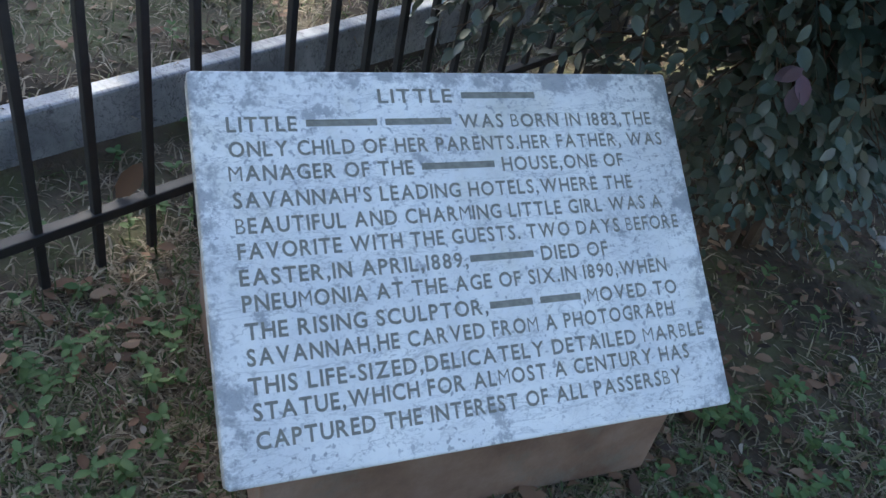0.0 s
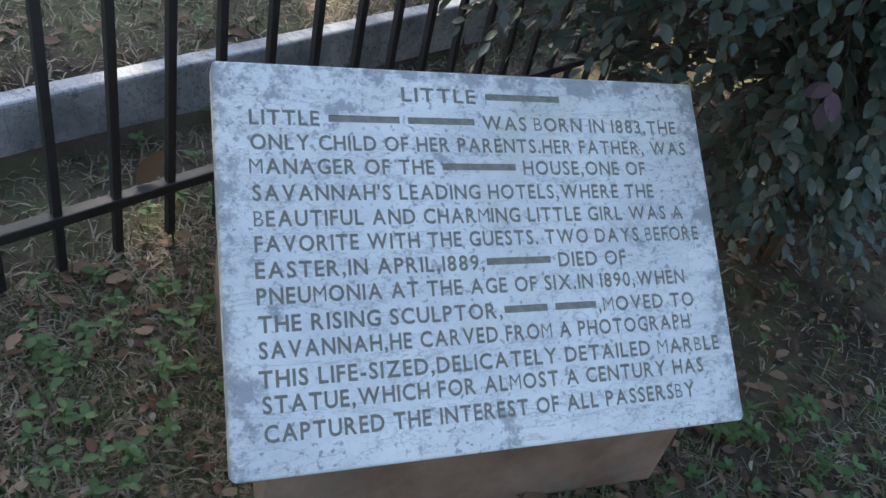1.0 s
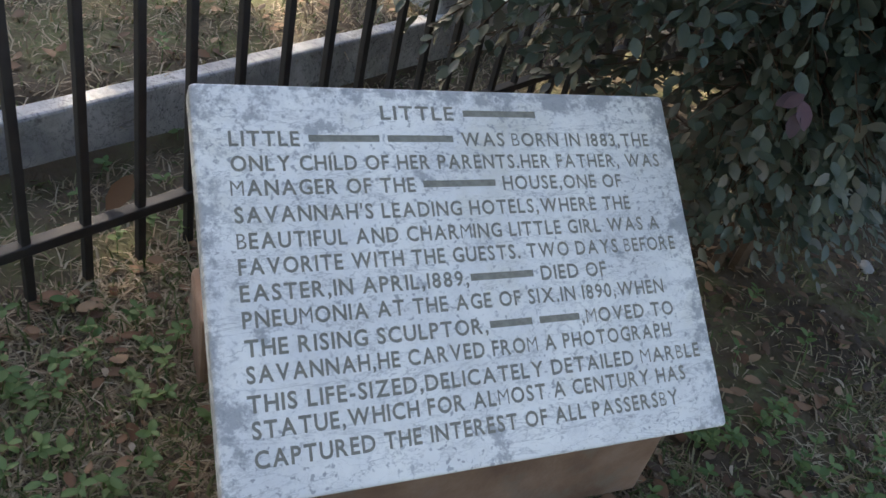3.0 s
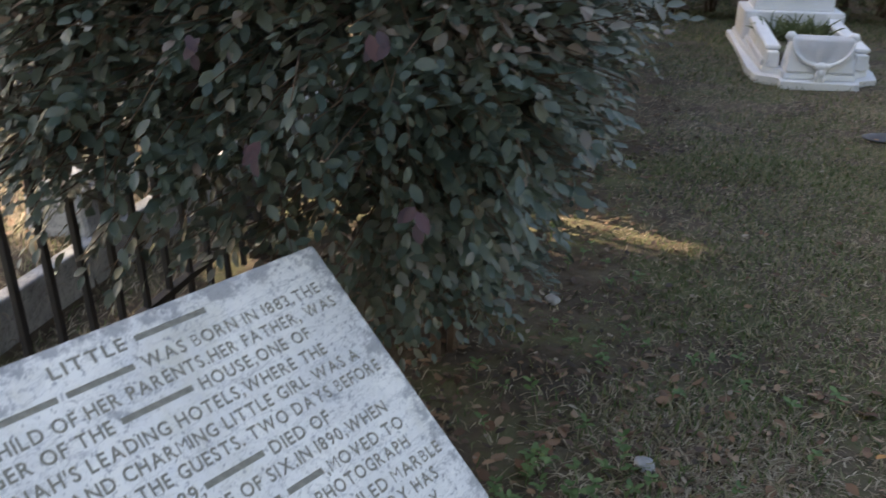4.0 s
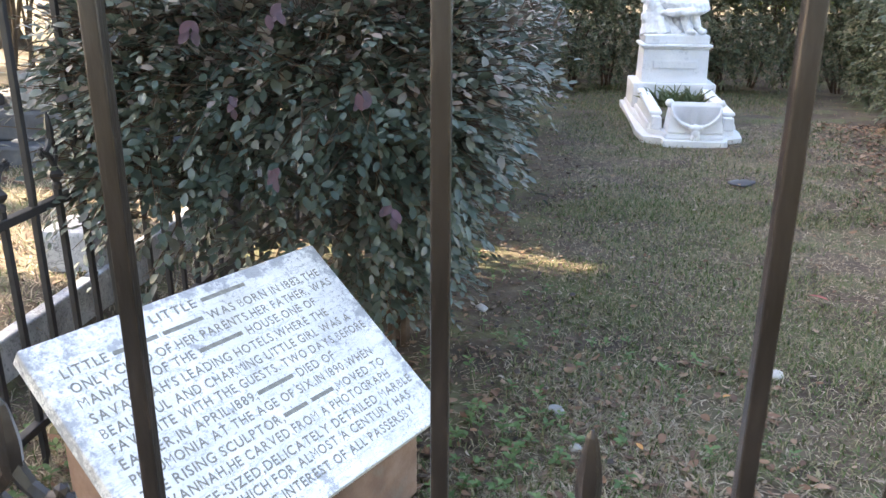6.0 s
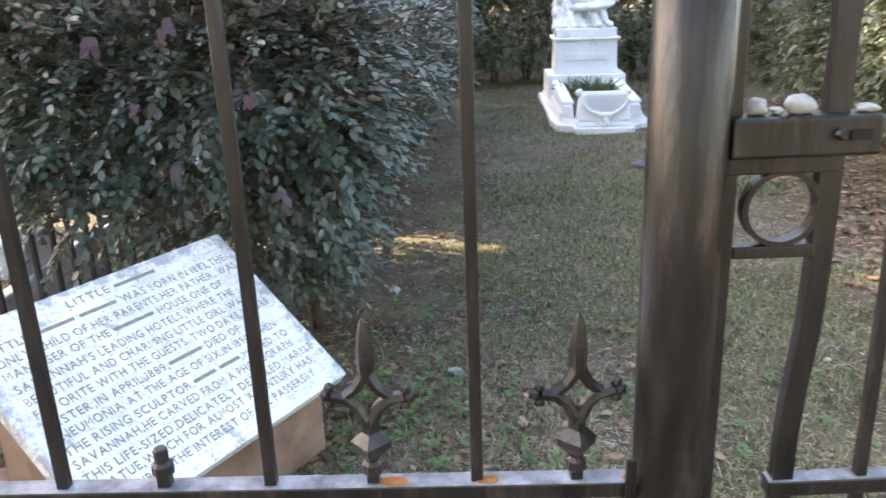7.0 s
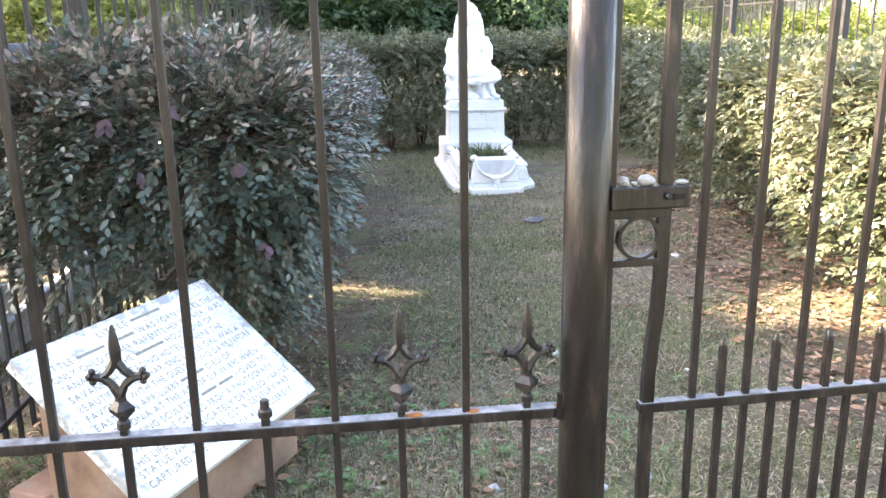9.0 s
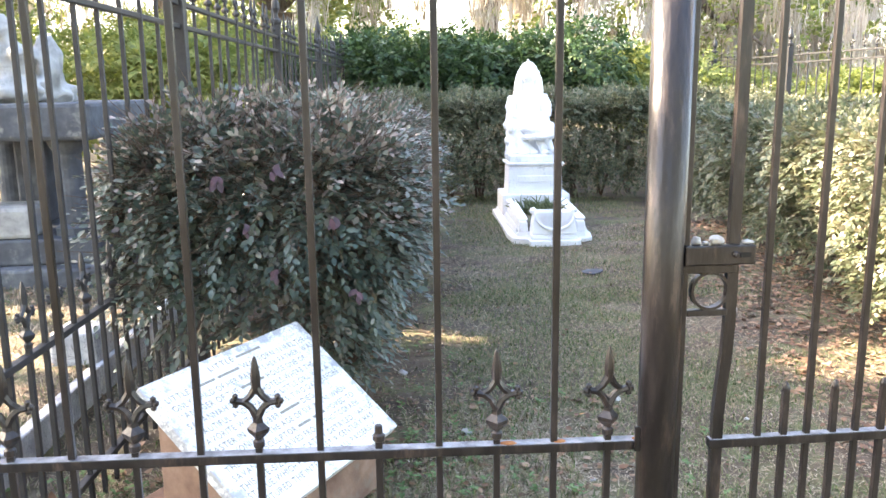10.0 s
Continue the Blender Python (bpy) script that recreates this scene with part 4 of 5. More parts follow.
def left_bush():
    b = thing("evergreen_bush", "large dark evergreen bush, purple young leaves, overhanging the plaque", "bush", group="clipped evergreen bushes")
    line = lambda y: 0.075 * (y - 1.4) - 0.02 * np.clip(y - 3, 0, 9)
    lo, hi = (-1.32, 1.42, 0.14), (-0.05, 7.3, 1.31)
    p1, n1 = shell(2700, lo, hi, line, ("front", "right", "top", "left"), 0.42, 0.10, 0.95, 0.14, 1.0, 0.45)
    p2, n2 = shell(2600, lo, hi, line, ("front", "right", "top", "left"), 0.42, 0.30, 0.9, 0.06, 1.0, 0.45)
    front, nf = shell(1800, lo, (hi[0], 2.4, hi[2]), line, ("front", "top", "right"), 0.42, 0.10, 0.6, 0.15, 1.0, 0.34)
    pts, nrm = np.concatenate([p1, p2, front]), np.concatenate([n1, n2, nf])
    # a thin place in the foliage, where the sun comes through to the path
    # bare stems low down, most of all on the far side
    low = np.clip((0.7 - pts[:, 2]) / 0.3, 0, 1) * np.clip((line(pts[:, 1]) - 0.45 - pts[:, 0]) / 0.3, 0.22, 1)
    thin = rng.random(len(pts)) < 0.92 * low
    ray = np.array(SUN_DIR)
    for foot, rad in (((0.08, 2.9, 0.0), 0.08), ((0.2, 2.87, 0.0), 0.08), ((0.33, 2.83, 0.0), 0.06), ((0.64, 6.45, 0.0), 0.08)):
        d = pts - np.array(foot)
        off = np.linalg.norm(d - (d @ ray)[:, None] * ray, axis=1)
        thin |= off < rad + 0.09
    pts, nrm = pts[~thin], nrm[~thin]
    P, A, N, S, ends = sprays(pts, nrm, 0.19, 11, 0.045, 0.55, 0.26, 0.25)
    keep = P[:, 2] > 0.05
    for foot, rad in (((0.08, 2.9, 0.0), 0.085), ((0.2, 2.87, 0.0), 0.085), ((0.33, 2.83, 0.0), 0.06), ((0.64, 6.45, 0.0), 0.06)):
        d = P - np.array(foot)
        keep &= np.linalg.norm(d - (d @ ray)[:, None] * ray, axis=1) > rad
    P, A, N, S = P[keep], A[keep], N[keep], S[keep]
    order = np.argsort(np.abs(P[:, 1] - 1.3) + np.abs(P[:, 0] + 0.3) * 0.5 + np.abs(P[:, 2] - 0.75) * 0.6)
    near, rest = order[:300], order[300:]
    # top leaves take the young brown, brightened in colour like sky gloss
    high = (P[rest, 2] > 1.03 + rng.normal(0, 0.13, len(rest))) & (rng.random(len(rest)) < 0.45)
    old, young = rest[~high], rest[high]
    part("foliage", leaves_mesh("foliage", P[old], A[old], N[old], S[old], M_LEAF), M_LEAF, b, kind="stuff")
    part("young_foliage", leaves_mesh("young_foliage", P[young], A[young], N[young], S[young] * 0.9, M_YOUNG_GLOSS), M_YOUNG_GLOSS, b, "brownish young leaves, brightened for sky gloss", kind="stuff")
    part("brushwood", twigs_mesh("brushwood", pts, ends, np.full(len(pts), 0.0028), M_STEM), M_STEM, b, kind="stuff")
    bases = [(rng.uniform(-0.75, -0.3) + line(y), y) for y in np.arange(2.0, 7.1, 0.3)]
    for base in bases:
        part("stem", stems_mesh("stem", [base], 1.05, 0.55, M_STEM, 0.017), M_STEM, b)
    one = leaves_mesh("leaf", np.zeros((1, 3)), np.array([[0, 1.0, 0]]), np.array([[0, 0, 1.0]]), np.ones(1), M_LEAF_ONE)
    def leaf_at(me, name, p, a, n, s):
        y = unit(a)
        x = unit(np.cross(y, n))
        z = np.cross(x, y)
        m = Matrix(((x[0] * s, y[0] * s, z[0] * s, p[0]), (x[1] * s, y[1] * s, z[1] * s, p[1]), (x[2] * s, y[2] * s, z[2] * s, p[2]), (0, 0, 0, 1)))
        part(name, me, M_LEAF_ONE, b, m=m)
    for i in near:
        leaf_at(one, "leaf", P[i], A[i], N[i], S[i])
    purple = leaves_mesh("purple_leaf", np.zeros((1, 3)), np.array([[0, 1.0, 0]]), np.array([[0, 0, 1.0]]), np.ones(1), M_PURPLE)
    for c in PURPLE_TIPS:
        c = np.array(c)
        for k in range(4):
            a = np.array([math.cos(k * 1.3) * 0.6, -0.35 + 0.2 * math.sin(k * 2.1), -0.8 + 0.25 * (k % 2)])
            leaf_at(purple, "purple_leaf", c + rng.normal(0, 0.008, 3), a, np.array([0.1, -1.0, 0.4]) + rng.normal(0, 0.2, 3), rng.uniform(0.03, 0.044))


PURPLE_TIPS = [(-0.228, 1.19, 0.735), (-0.52, 1.28, 0.78), (-0.62, 1.3, 0.95), (-0.72, 1.32, 1.12), (-0.5, 1.3, 1.16), (-0.3, 1.27, 0.98)]
left_bush()


def hedge(name, label, lo, hi, line, n, leaf, seed, faces, stem_y, along_x=False, fade=0.5, place=None):
    h = thing(name, label, "hedge", group="clipped evergreen bushes")
    if place is not None:
        h.matrix_basis = place
    p1, n1 = shell(n, lo, hi, line, faces, 0.24, 0.05, fade, 0.09, seed)
    p2, n2 = shell(int(n * 0.7), lo, hi, line, faces, 0.24, 0.22, fade * 1.4, 0.1, seed)
    pts, nrm = np.concatenate([p1, p2]), np.concatenate([n1, n2])
    P, A, N, S, ends = sprays(pts, nrm, 0.15, 9, leaf, 0.75, 0.1)
    keep = P[:, 2] > 0.04
    part("foliage", leaves_mesh("foliage", P[keep], A[keep], N[keep], S[keep], M_HEDGE, chip=True), M_HEDGE, h, kind="stuff")
    part("brushwood", twigs_mesh("brushwood", pts, ends, np.full(len(pts), 0.002), M_STEM), M_STEM, h, kind="stuff")
    mid = (lo[0] + hi[0]) / 2
    for y in stem_y:
        part("stem", stems_mesh("stem", [(mid + rng.normal(0, 0.12) + line(y), y)], 1.0, 0.4, M_STEM), M_STEM, h)


hedge("evergreen_hedge", "clipped evergreen hedge, its flank lit by the sun", (2.55, 1.6, 0.12), (4.1, 8.6, 1.18), lambda y: 0.13 * (y - 2.0), 7600, 0.056, 2.0,
      ("front", "left", "top"), np.arange(1.9, 8.4, 0.35), fade=0.4)
# the hedge behind the monument: built along its own y, then turned
hedge("evergreen_hedge", "clipped evergreen hedge behind the monument, bare stems below", (-0.55, -4.2, 0.16), (0.55, 1.2, 1.3), lambda y: 0.0 * y, 8200, 0.045, 3.0,
      ("left", "top", "front"), np.arange(-4.0, 1.1, 0.4), fade=0.3, place=pose(0.6, 8.75, 0, 0, 0, 90))


# ---------- lawn, litter, weeds ----------
def grass():
    def blades(n, xr, yr, length, mat, name, label, lean, keep=None):
        x, y = rng.uniform(*xr, n), rng.uniform(*yr, n)
        if keep is not None:
            k = keep(x, y)
            x, y = x[k], y[k]
        n = len(x)
        p = np.stack([x, y, ground_z(x, y) - 0.004], 1)
        a = rng.uniform(0, math.tau, n)
        l = length * rng.uniform(0.4, 1.3, n)
        d = np.stack([np.cos(a), np.sin(a), np.zeros(n)], 1)
        le = rng.uniform(lean[0], lean[1], n)[:, None]
        w = np.stack([-np.sin(a), np.cos(a), np.zeros(n)], 1) * rng.uniform(0.0013, 0.003, n)[:, None]
        mid = p + d * (l[:, None] * 0.45 * le) + np.array([0, 0, 1]) * (l[:, None] * (0.62 - 0.42 * le))
        bend = rng.normal(0, 0.25, (n, 1))
        tip = mid + (d + w / 0.002 * bend) * (l[:, None] * 0.55 * le) + np.array([0, 0, 1]) * (l[:, None] * (0.42 - 0.5 * le))
        tip[:, 2] = np.maximum(tip[:, 2], p[:, 2] + 0.004)
        v = np.stack([p - w, p + w, mid - w * 0.8, mid + w * 0.8, tip], 1)
        off = (np.arange(n) * 5)[:, None]
        q = np.array([0, 1, 3, 2])[None] + off
        t = np.array([2, 3, 4])[None] + off
        tagged(new(name, mesh_of(name, v, [t, q], mat)), label, "grass", kind="stuff")
    # little grass grows in the litter along the sunny hedge
    under_bush = lambda x, y: (y > 1.3) & (y < 7.4) & (x < 0.1 + 0.07 * (y - 1.4) + rng.normal(0, 0.1, len(x))) & (rng.random(len(x)) > 0.08)
    open_lawn = lambda x, y: ~under_bush(x, y) & ((x < 1.95 + 0.13 * (y - 2) + rng.normal(0, 0.16, len(x))) | (rng.random(len(x)) < 0.12))
    lawn = lambda x, y: (wobble(np.stack([x, y, x * 0], 1), 1.1, 0.4) + 0.9 * wobble(np.stack([x, y, x * 0], 1), 4.3, 1.7) + rng.normal(0, 0.22, len(x)) > -0.02) & (x > left_line(y) + 0.05) & open_lawn(x, y)
    bald = lambda x, y: ((wobble(np.stack([x, y, x * 0], 1), 1.1, 0.4) + 0.9 * wobble(np.stack([x, y, x * 0], 1), 4.3, 1.7) < 0.15) | (rng.random(len(x)) < 0.7)) & open_lawn(x, y)
    blades(150000, (-1.2, 3.0), (0.1, 4.0), 0.044, M_GRASS, "grass", "short patchy winter grass, green and straw-coloured", (0.35, 1.1), lawn)
    blades(90000, (-0.2, 3.6), (3.6, 9.0), 0.05, M_GRASS, "grass", "short patchy winter grass, green and straw-coloured", (0.3, 1.0), lawn)
    blades(130000, (-1.2, 3.2), (0.1, 6.5), 0.046, M_STRAW, "dead_grass", "dry tangled grass stalks on the soil", (0.85, 1.25), bald)
    blades(80000, (-5.5, -1.2), (-0.5, 7.0), 0.065, M_STRAW, "dead_grass", "dry straw-coloured turf of the neighbouring plot", (0.5, 1.2))
    blades(45000, (-5.5, -1.2), (-0.5, 7.0), 0.05, M_GRASS, "grass", "thin green turf of the neighbouring plot", (0.4, 1.0))

    blades(45000, (-1.2, 0.6), (0.1, 1.9), 0.055, M_STRAW, "dead_grass", "dry tangled grass stalks round the plaque", (0.8, 1.25), open_lawn)
    blades(14000, (-1.2, 0.6), (0.1, 1.9), 0.06, M_GRASS, "grass", "thin green grass round the plaque", (0.3, 1.0), open_lawn)
    blades(50000, (-2.5, 9.0), (9.3, 18.0), 0.16, M_STRAW, "dead_grass", "sunlit pale grass beyond the hedge", (0.3, 1.0))


grass()


def litter():
    def scatter(n, xr, yr, size, name, mat, label, keep=None):
        x, y = rng.uniform(*xr, n), rng.uniform(*yr, n)
        if keep is not None:
            k = keep(x, y)
            x, y = x[k], y[k]
        n = len(x)
        p = np.stack([x, y, ground_z(x, y) + rng.uniform(0.004, 0.022, n)], 1)
        a = rng.uniform(0, math.tau, n)
        d = np.stack([np.cos(a), np.sin(a), rng.normal(0, 0.16, n)], 1)
        nn = np.stack([rng.normal(0, 0.28, n), rng.normal(0, 0.28, n), np.where(rng.random(n) < 0.4, -1.0, 1.0)], 1)
        tagged(new(name, leaves_mesh(name, p, d, nn, size * rng.uniform(0.5, 1.25, n), mat)), label, "leaves", kind="stuff")
    scatter(2600, (-1.15, 3.2), (0.2, 8.5), 0.024, "leaf_litter", M_LITTER, "curled brown dead leaves on the ground")
    scatter(900, (-1.15, 3.2), (0.2, 6.5), 0.024, "leaf_litter", M_PALE_LITTER, "small pale bleached leaves on the ground")
    scatter(16, (-1.15, 0.2), (0.15, 2.0), 0.055, "leaf_litter", M_LITTER, "large curled brown leaves lying in the grass")
    # litter under the bush has its shade darkened into the colour
    scatter(4600, (-1.1, 0.75), (1.2, 6.0), 0.03, "leaf_litter", M_SHADED_LITTER, "dark dead leaves under the bush, shade put into their colour", lambda x, y: x < 0.22 + 0.06 * (y - 1.4) + rng.normal(0, 0.12, len(x)))
    scatter(11000, (1.6, 4.0), (1.0, 6.5), 0.045, "leaf_litter", M_LITTER, "curled brown dead leaves along the hedge", lambda x, y: x > 1.9 + 0.13 * (y - 2) + rng.normal(0, 0.16, len(x)))
    scatter(1100, (-1.2, 0.9), (0.1, 2.0), 0.04, "leaf_litter", M_LITTER, "curled brown dead leaves round the plaque")
    scatter(2600, (-5.0, -1.6), (-0.5, 6.5), 0.045, "leaf_litter", M_LITTER, "pale fallen leaves on the neighbouring plot")


litter()


def weeds():
    spots = []
    for cx, cy, s, n in ((-0.78, 0.42, 0.2, 40), (-0.98, 0.72, 0.14, 24), (-0.62, 0.22, 0.18, 26), (-1.0, 0.35, 0.22, 16), (0.1, 1.45, 0.12, 14), (-1.33, 1.0, 0.12, 14), (-1.05, 1.2, 0.14, 18), (0.02, 1.3, 0.1, 14), (0.16, 1.22, 0.12, 14),
                         (-0.12, 1.52, 0.14, 18), (0.35, 1.0, 0.2, 14), (0.1, 2.1, 0.25, 18), (0.62, 1.5, 0.3, 14), (0.95, 1.2, 0.3, 12), (-0.1, 0.95, 0.12, 12), (0.1, 2.9, 0.2, 10)):
        for _ in range(n):
            spots.append((cx + rng.normal(0, s), cy + rng.normal(0, s)))
    e = thing("weeds", "small bright green broad-leaved weeds in the grass", "weeds", kind="stuff")
    P, A, N, S, TA, TB = [], [], [], [], [], []
    for x, y in spots:
        z = float(ground_z(np.array([x]), np.array([y]))[0])
        h = rng.uniform(0.02, 0.075)
        top = np.array([x + rng.normal(0, 0.012), y + rng.normal(0, 0.012), z + h])
        TA.append((x, y, z - 0.01)), TB.append(top)
        a0 = rng.uniform(0, math.tau)
        for k in range(rng.integers(4, 9)):
            f = 1 - 0.16 * (k // 2)
            a = a0 + k * 1.57 + (k // 2) * 0.8
            d = np.array([math.cos(a), math.sin(a), rng.uniform(0.0, 0.55)])
            P.append(np.array([x, y, z]) * (1 - f) + top * f), A.append(d), N.append(np.array([0, 0, 1.0]) + rng.normal(0, 0.2, 3)), S.append(rng.uniform(0.013, 0.03))
    part("weed_leaves", leaves_mesh("weed_leaves", np.array(P), np.array(A), np.array(N), np.array(S), M_WEED), M_WEED, e, kind="stuff")
    part("weed_stems", twigs_mesh("weed_stems", np.array(TA), np.array(TB), np.full(len(TA), 0.0016), M_WEED), M_WEED, e, kind="stuff")


weeds()


# ---------- stones and single leaves ----------
def stone(x, y, r, z=None, mat=None, label="small grey stone lying in the grass", flat=0.6, seed=0.0, group="loose stones"):
    bm = bmesh.new()
    for v in bmesh.ops.create_icosphere(bm, subdivisions=3, radius=1)["verts"]:
        k = 1 + 0.3 * noise.noise(v.co * 1.3 + Vector((seed * 7.1, seed, 0))) + 0.08 * noise.noise(v.co * 4 + Vector((seed, 0, 0)))
        v.co = Vector((v.co.x * k * r, v.co.y * k * r * 0.75, v.co.z * k * r * flat))
    zz = float(ground_z(np.array([x]), np.array([y]))[0]) + r * flat * 0.45 if z is None else z
    ob = part("stone", bm, mat or M_STONE, None, m=pose(x, y, zz, 0, 0, seed * 77), smooth=True)
    tagged(ob, label, "stone", group)


for i, (x, y, r) in enumerate([(0.925, 1.895, 0.03), (0.2, 1.595, 0.03), (0.244, 1.398, 0.02), (2.11, 3.372, 0.035), (0.465, 0.83, 0.028), (0.8, 0.772, 0.016), (0.955, 0.82, 0.024), (1.43, 4.4, 0.09), (-0.067, 2.36, 0.03), (1.42, 1.59, 0.014), (0.63, 1.13, 0.014)]):
    stone(x, y, r, mat=M_GRANITE if i == 7 else M_WHITE_STONE if i in (0, 2, 3, 9) else M_STONE, flat=0.16 if i == 7 else 0.5, seed=i + 0.5,
          label="pale stone lying in the grass" if i in (0, 2, 3, 9) else "small grey stone lying in the grass")
for i, (x, r, zf) in enumerate([(0.545, 0.0115, 0.8), (0.588, 0.0185, 0.55), (0.566, 0.008, 0.5), (0.656, 0.012, 0.35)]):
    stone(x, -0.002, r, 1.109 + r * zf * 0.82, M_WHITE_STONE, "pale pebble resting on the gate's lock", zf, 20.3 + i, "pebbles on the lock")


def single_leaf(x, y, s, mat, label, yaw):
    me = leaves_mesh("fallen_leaf", np.zeros((1, 3)), np.array([[0, 1.0, 0.1]]), np.array([[0.2, 0, 1.0]]), np.array([s]), mat)
    z = float(ground_z(np.array([x]), np.array([y]))[0]) + 0.034
    tagged(part("fallen_leaf", me, mat, None, m=pose(x, y, z, 0, 0, yaw)), label, "leaf", "coloured fallen leaves")


single_leaf(1.31, 2.53, 0.085, M_RED, "red fallen leaf on the grass", 60)
single_leaf(0.42, 1.36, 0.035, M_ORANGE, "orange fallen leaf on the grass", 20)
single_leaf(0.74, 1.72, 0.035, M_ORANGE, "orange fallen leaf on the grass", 120)


me_dead = leaves_mesh("dead_leaf", np.zeros((1, 3)), np.array([[0.3, 1.0, 0.5]]), np.array([[0.6, 0, 1.0]]), np.array([0.085]), M_LITTER)
tagged(part("dead_leaf", me_dead, M_LITTER, None, m=pose(-1.195, 0.77, 0.132, 20, 15, 40)), "curled brown dead leaf caught on the fence rail", "leaf", "coloured fallen leaves")


# ---------- neighbouring monument ----------
def neighbour():
    g = thing("table_monument", "dark granite table tomb with stained marble figure on top", "monument", (-2.75, 4.5, 0.12), 4)
    part("base_step", box(bmesh.new(), (-0.9, -0.75, -0.1), (0.75, 1.3, 0.16), 0.02), M_GRANITE, g)
    part("base_step", box(bmesh.new(), (-0.75, -0.6, 0.1605), (0.6, 1.15, 0.34), 0.02), M_GRANITE, g)
    bm = lathe(bmesh.new(), [(0.13, 0.3405), (0.13, 0.39), (0.09, 0.42), (0.085, 0.9), (0.11, 0.94), (0.13, 0.98), (0.13, 1.0)], 18)
    col = to_mesh("column", bm, M_GRANITE, False)
    for x in (-0.5, 0.38):
        for y in (-0.38, 0.9):
            part("column", col, M_GRANITE, g, m=pose(x, y, 0))
    part("core", box(bmesh.new(), (-0.16, 0.1, 0.3405), (0.04, 0.5, 1.0), 0.02), M_GRANITE, g)
    part("marble_block", box(bmesh.new(), (-0.2, -0.58, 0.3405), (0.16, -0.2, 0.56), 0.03), M_OLD_MARBLE, g)
    part("table_slab", box(bmesh.new(), (-0.72, -0.62, 1.0005), (0.62, 1.15, 1.25), 0.03), M_GRANITE, g)
    bm = bmesh.new()
    for c, r in (((0.02, -0.3, 1.33), (0.22, 0.2, 0.12)), ((0.0, -0.28, 1.5), (0.13, 0.12, 0.22)), ((-0.02, -0.3, 1.75), (0.085, 0.085, 0.1)), ((0.2, -0.05, 1.48), (0.09, 0.15, 0.24)), ((0.12, -0.32, 1.58), (0.06, 0.16, 0.06)), ((0.18, 0.05, 1.3), (0.16, 0.2, 0.1))):
        for v in bmesh.ops.create_icosphere(bm, subdivisions=4, radius=1)["verts"]:
            k = 1 + 0.35 * noise.noise(v.co * 2.6 + Vector(c))
            v.co = Vector((v.co.x * r[0] * k + c[0], v.co.y * r[1] * k + c[1], v.co.z * r[2] * k + c[2]))
    ob = part("draped_statue", bm, M_OLD_MARBLE, None, smooth=True, m=pose(-2.75, 4.5, 0.12, 0, 0, 4))
    rm = ob.modifiers.new("remesh", "REMESH")
    rm.mode, rm.voxel_size, rm.use_smooth_shade = "VOXEL", 0.02, True
    tagged(ob, "stained marble draped figure on the granite table", "statue")


neighbour()


# ---------- far shrubs and trees ----------
def cloud(centres, n):
    """Points in a set of ellipsoids, denser towards their skins, with outward normals."""
    k = rng.integers(0, len(centres), n)
    c = np.array([q[0] for q in centres])[k]
    r = np.array([q[1] for q in centres])[k]
    d = unit(rng.normal(0, 1, (n, 3)))
    rad = rng.uniform(0.55, 1.05, n)[:, None] * (1 + 0.18 * wobble(d * 3 + c, 1.3)[:, None])
    return c + d * r * rad, d


def leafy(name, parent, centres, n, per, length, leaf, mat, gaps=()):
    """gaps: places on the ground (x, y, half-widths) that the sun reaches through the crown."""
    p, d = cloud(centres, n)
    for gx, gy, rx, ry in gaps:
        foot = p - np.array(SUN_DIR) * (p[:, 2:3] / SUN_DIR.z)
        out = ((foot[:, 0] - gx) / (rx + 0.3)) ** 2 + ((foot[:, 1] - gy) / (ry + 0.22)) ** 2 > 1
        p, d = p[out], d[out]
    P, A, N, S, ends = sprays(p, d, length, per, leaf, 0.8, 0.15)
    part(name, leaves_mesh(name, P, A, N, S, mat, chip=True), mat, parent)


def big_shrub(x, y, r, h, n, mat, label):
    t = thing("shrub", label, "shrub", (0, 0, 0), group="far shrubs")
    cs = [((x + rng.uniform(-.6, .6) * r, y + rng.uniform(-.5, .5) * r, h * rng.uniform(0.62, 0.76)), (r * 0.6, r * 0.6, h * 0.25)) for _ in range(7)]
    leafy("crown", t, cs, int(n * 1.5), 8, 0.26, 0.095, mat)
    part("stem", stems_mesh("stem", [(x, y), (x + 0.2, y + 0.1)], h * 0.7, r * 0.5, M_BARK, 0.03), M_BARK, t)


for x, y, r, h in ((0.2, 11.2, 1.3, 2.25), (1.9, 11.6, 1.5, 2.4), (-0.6, 12.5, 1.2, 2.1)):
    big_shrub(x, y, r, h, 2600, M_DARK_LEAF, "dense dark green shrub behind the hedge")
for x, y, r, h in ((3.9, 12.2, 1.5, 2.2), (-3.2, 9.5, 1.3, 2.2), (-4.5, 12, 1.6, 2.6), (-2.2, 14, 1.5, 2.6), (6.8, 16, 1.5, 1.9), (9.5, 14, 1.6, 1.7)):
    big_shrub(x, y, r, h, 1500, M_FAR_LEAF, "sunlit yellow-green shrub beyond the fence")


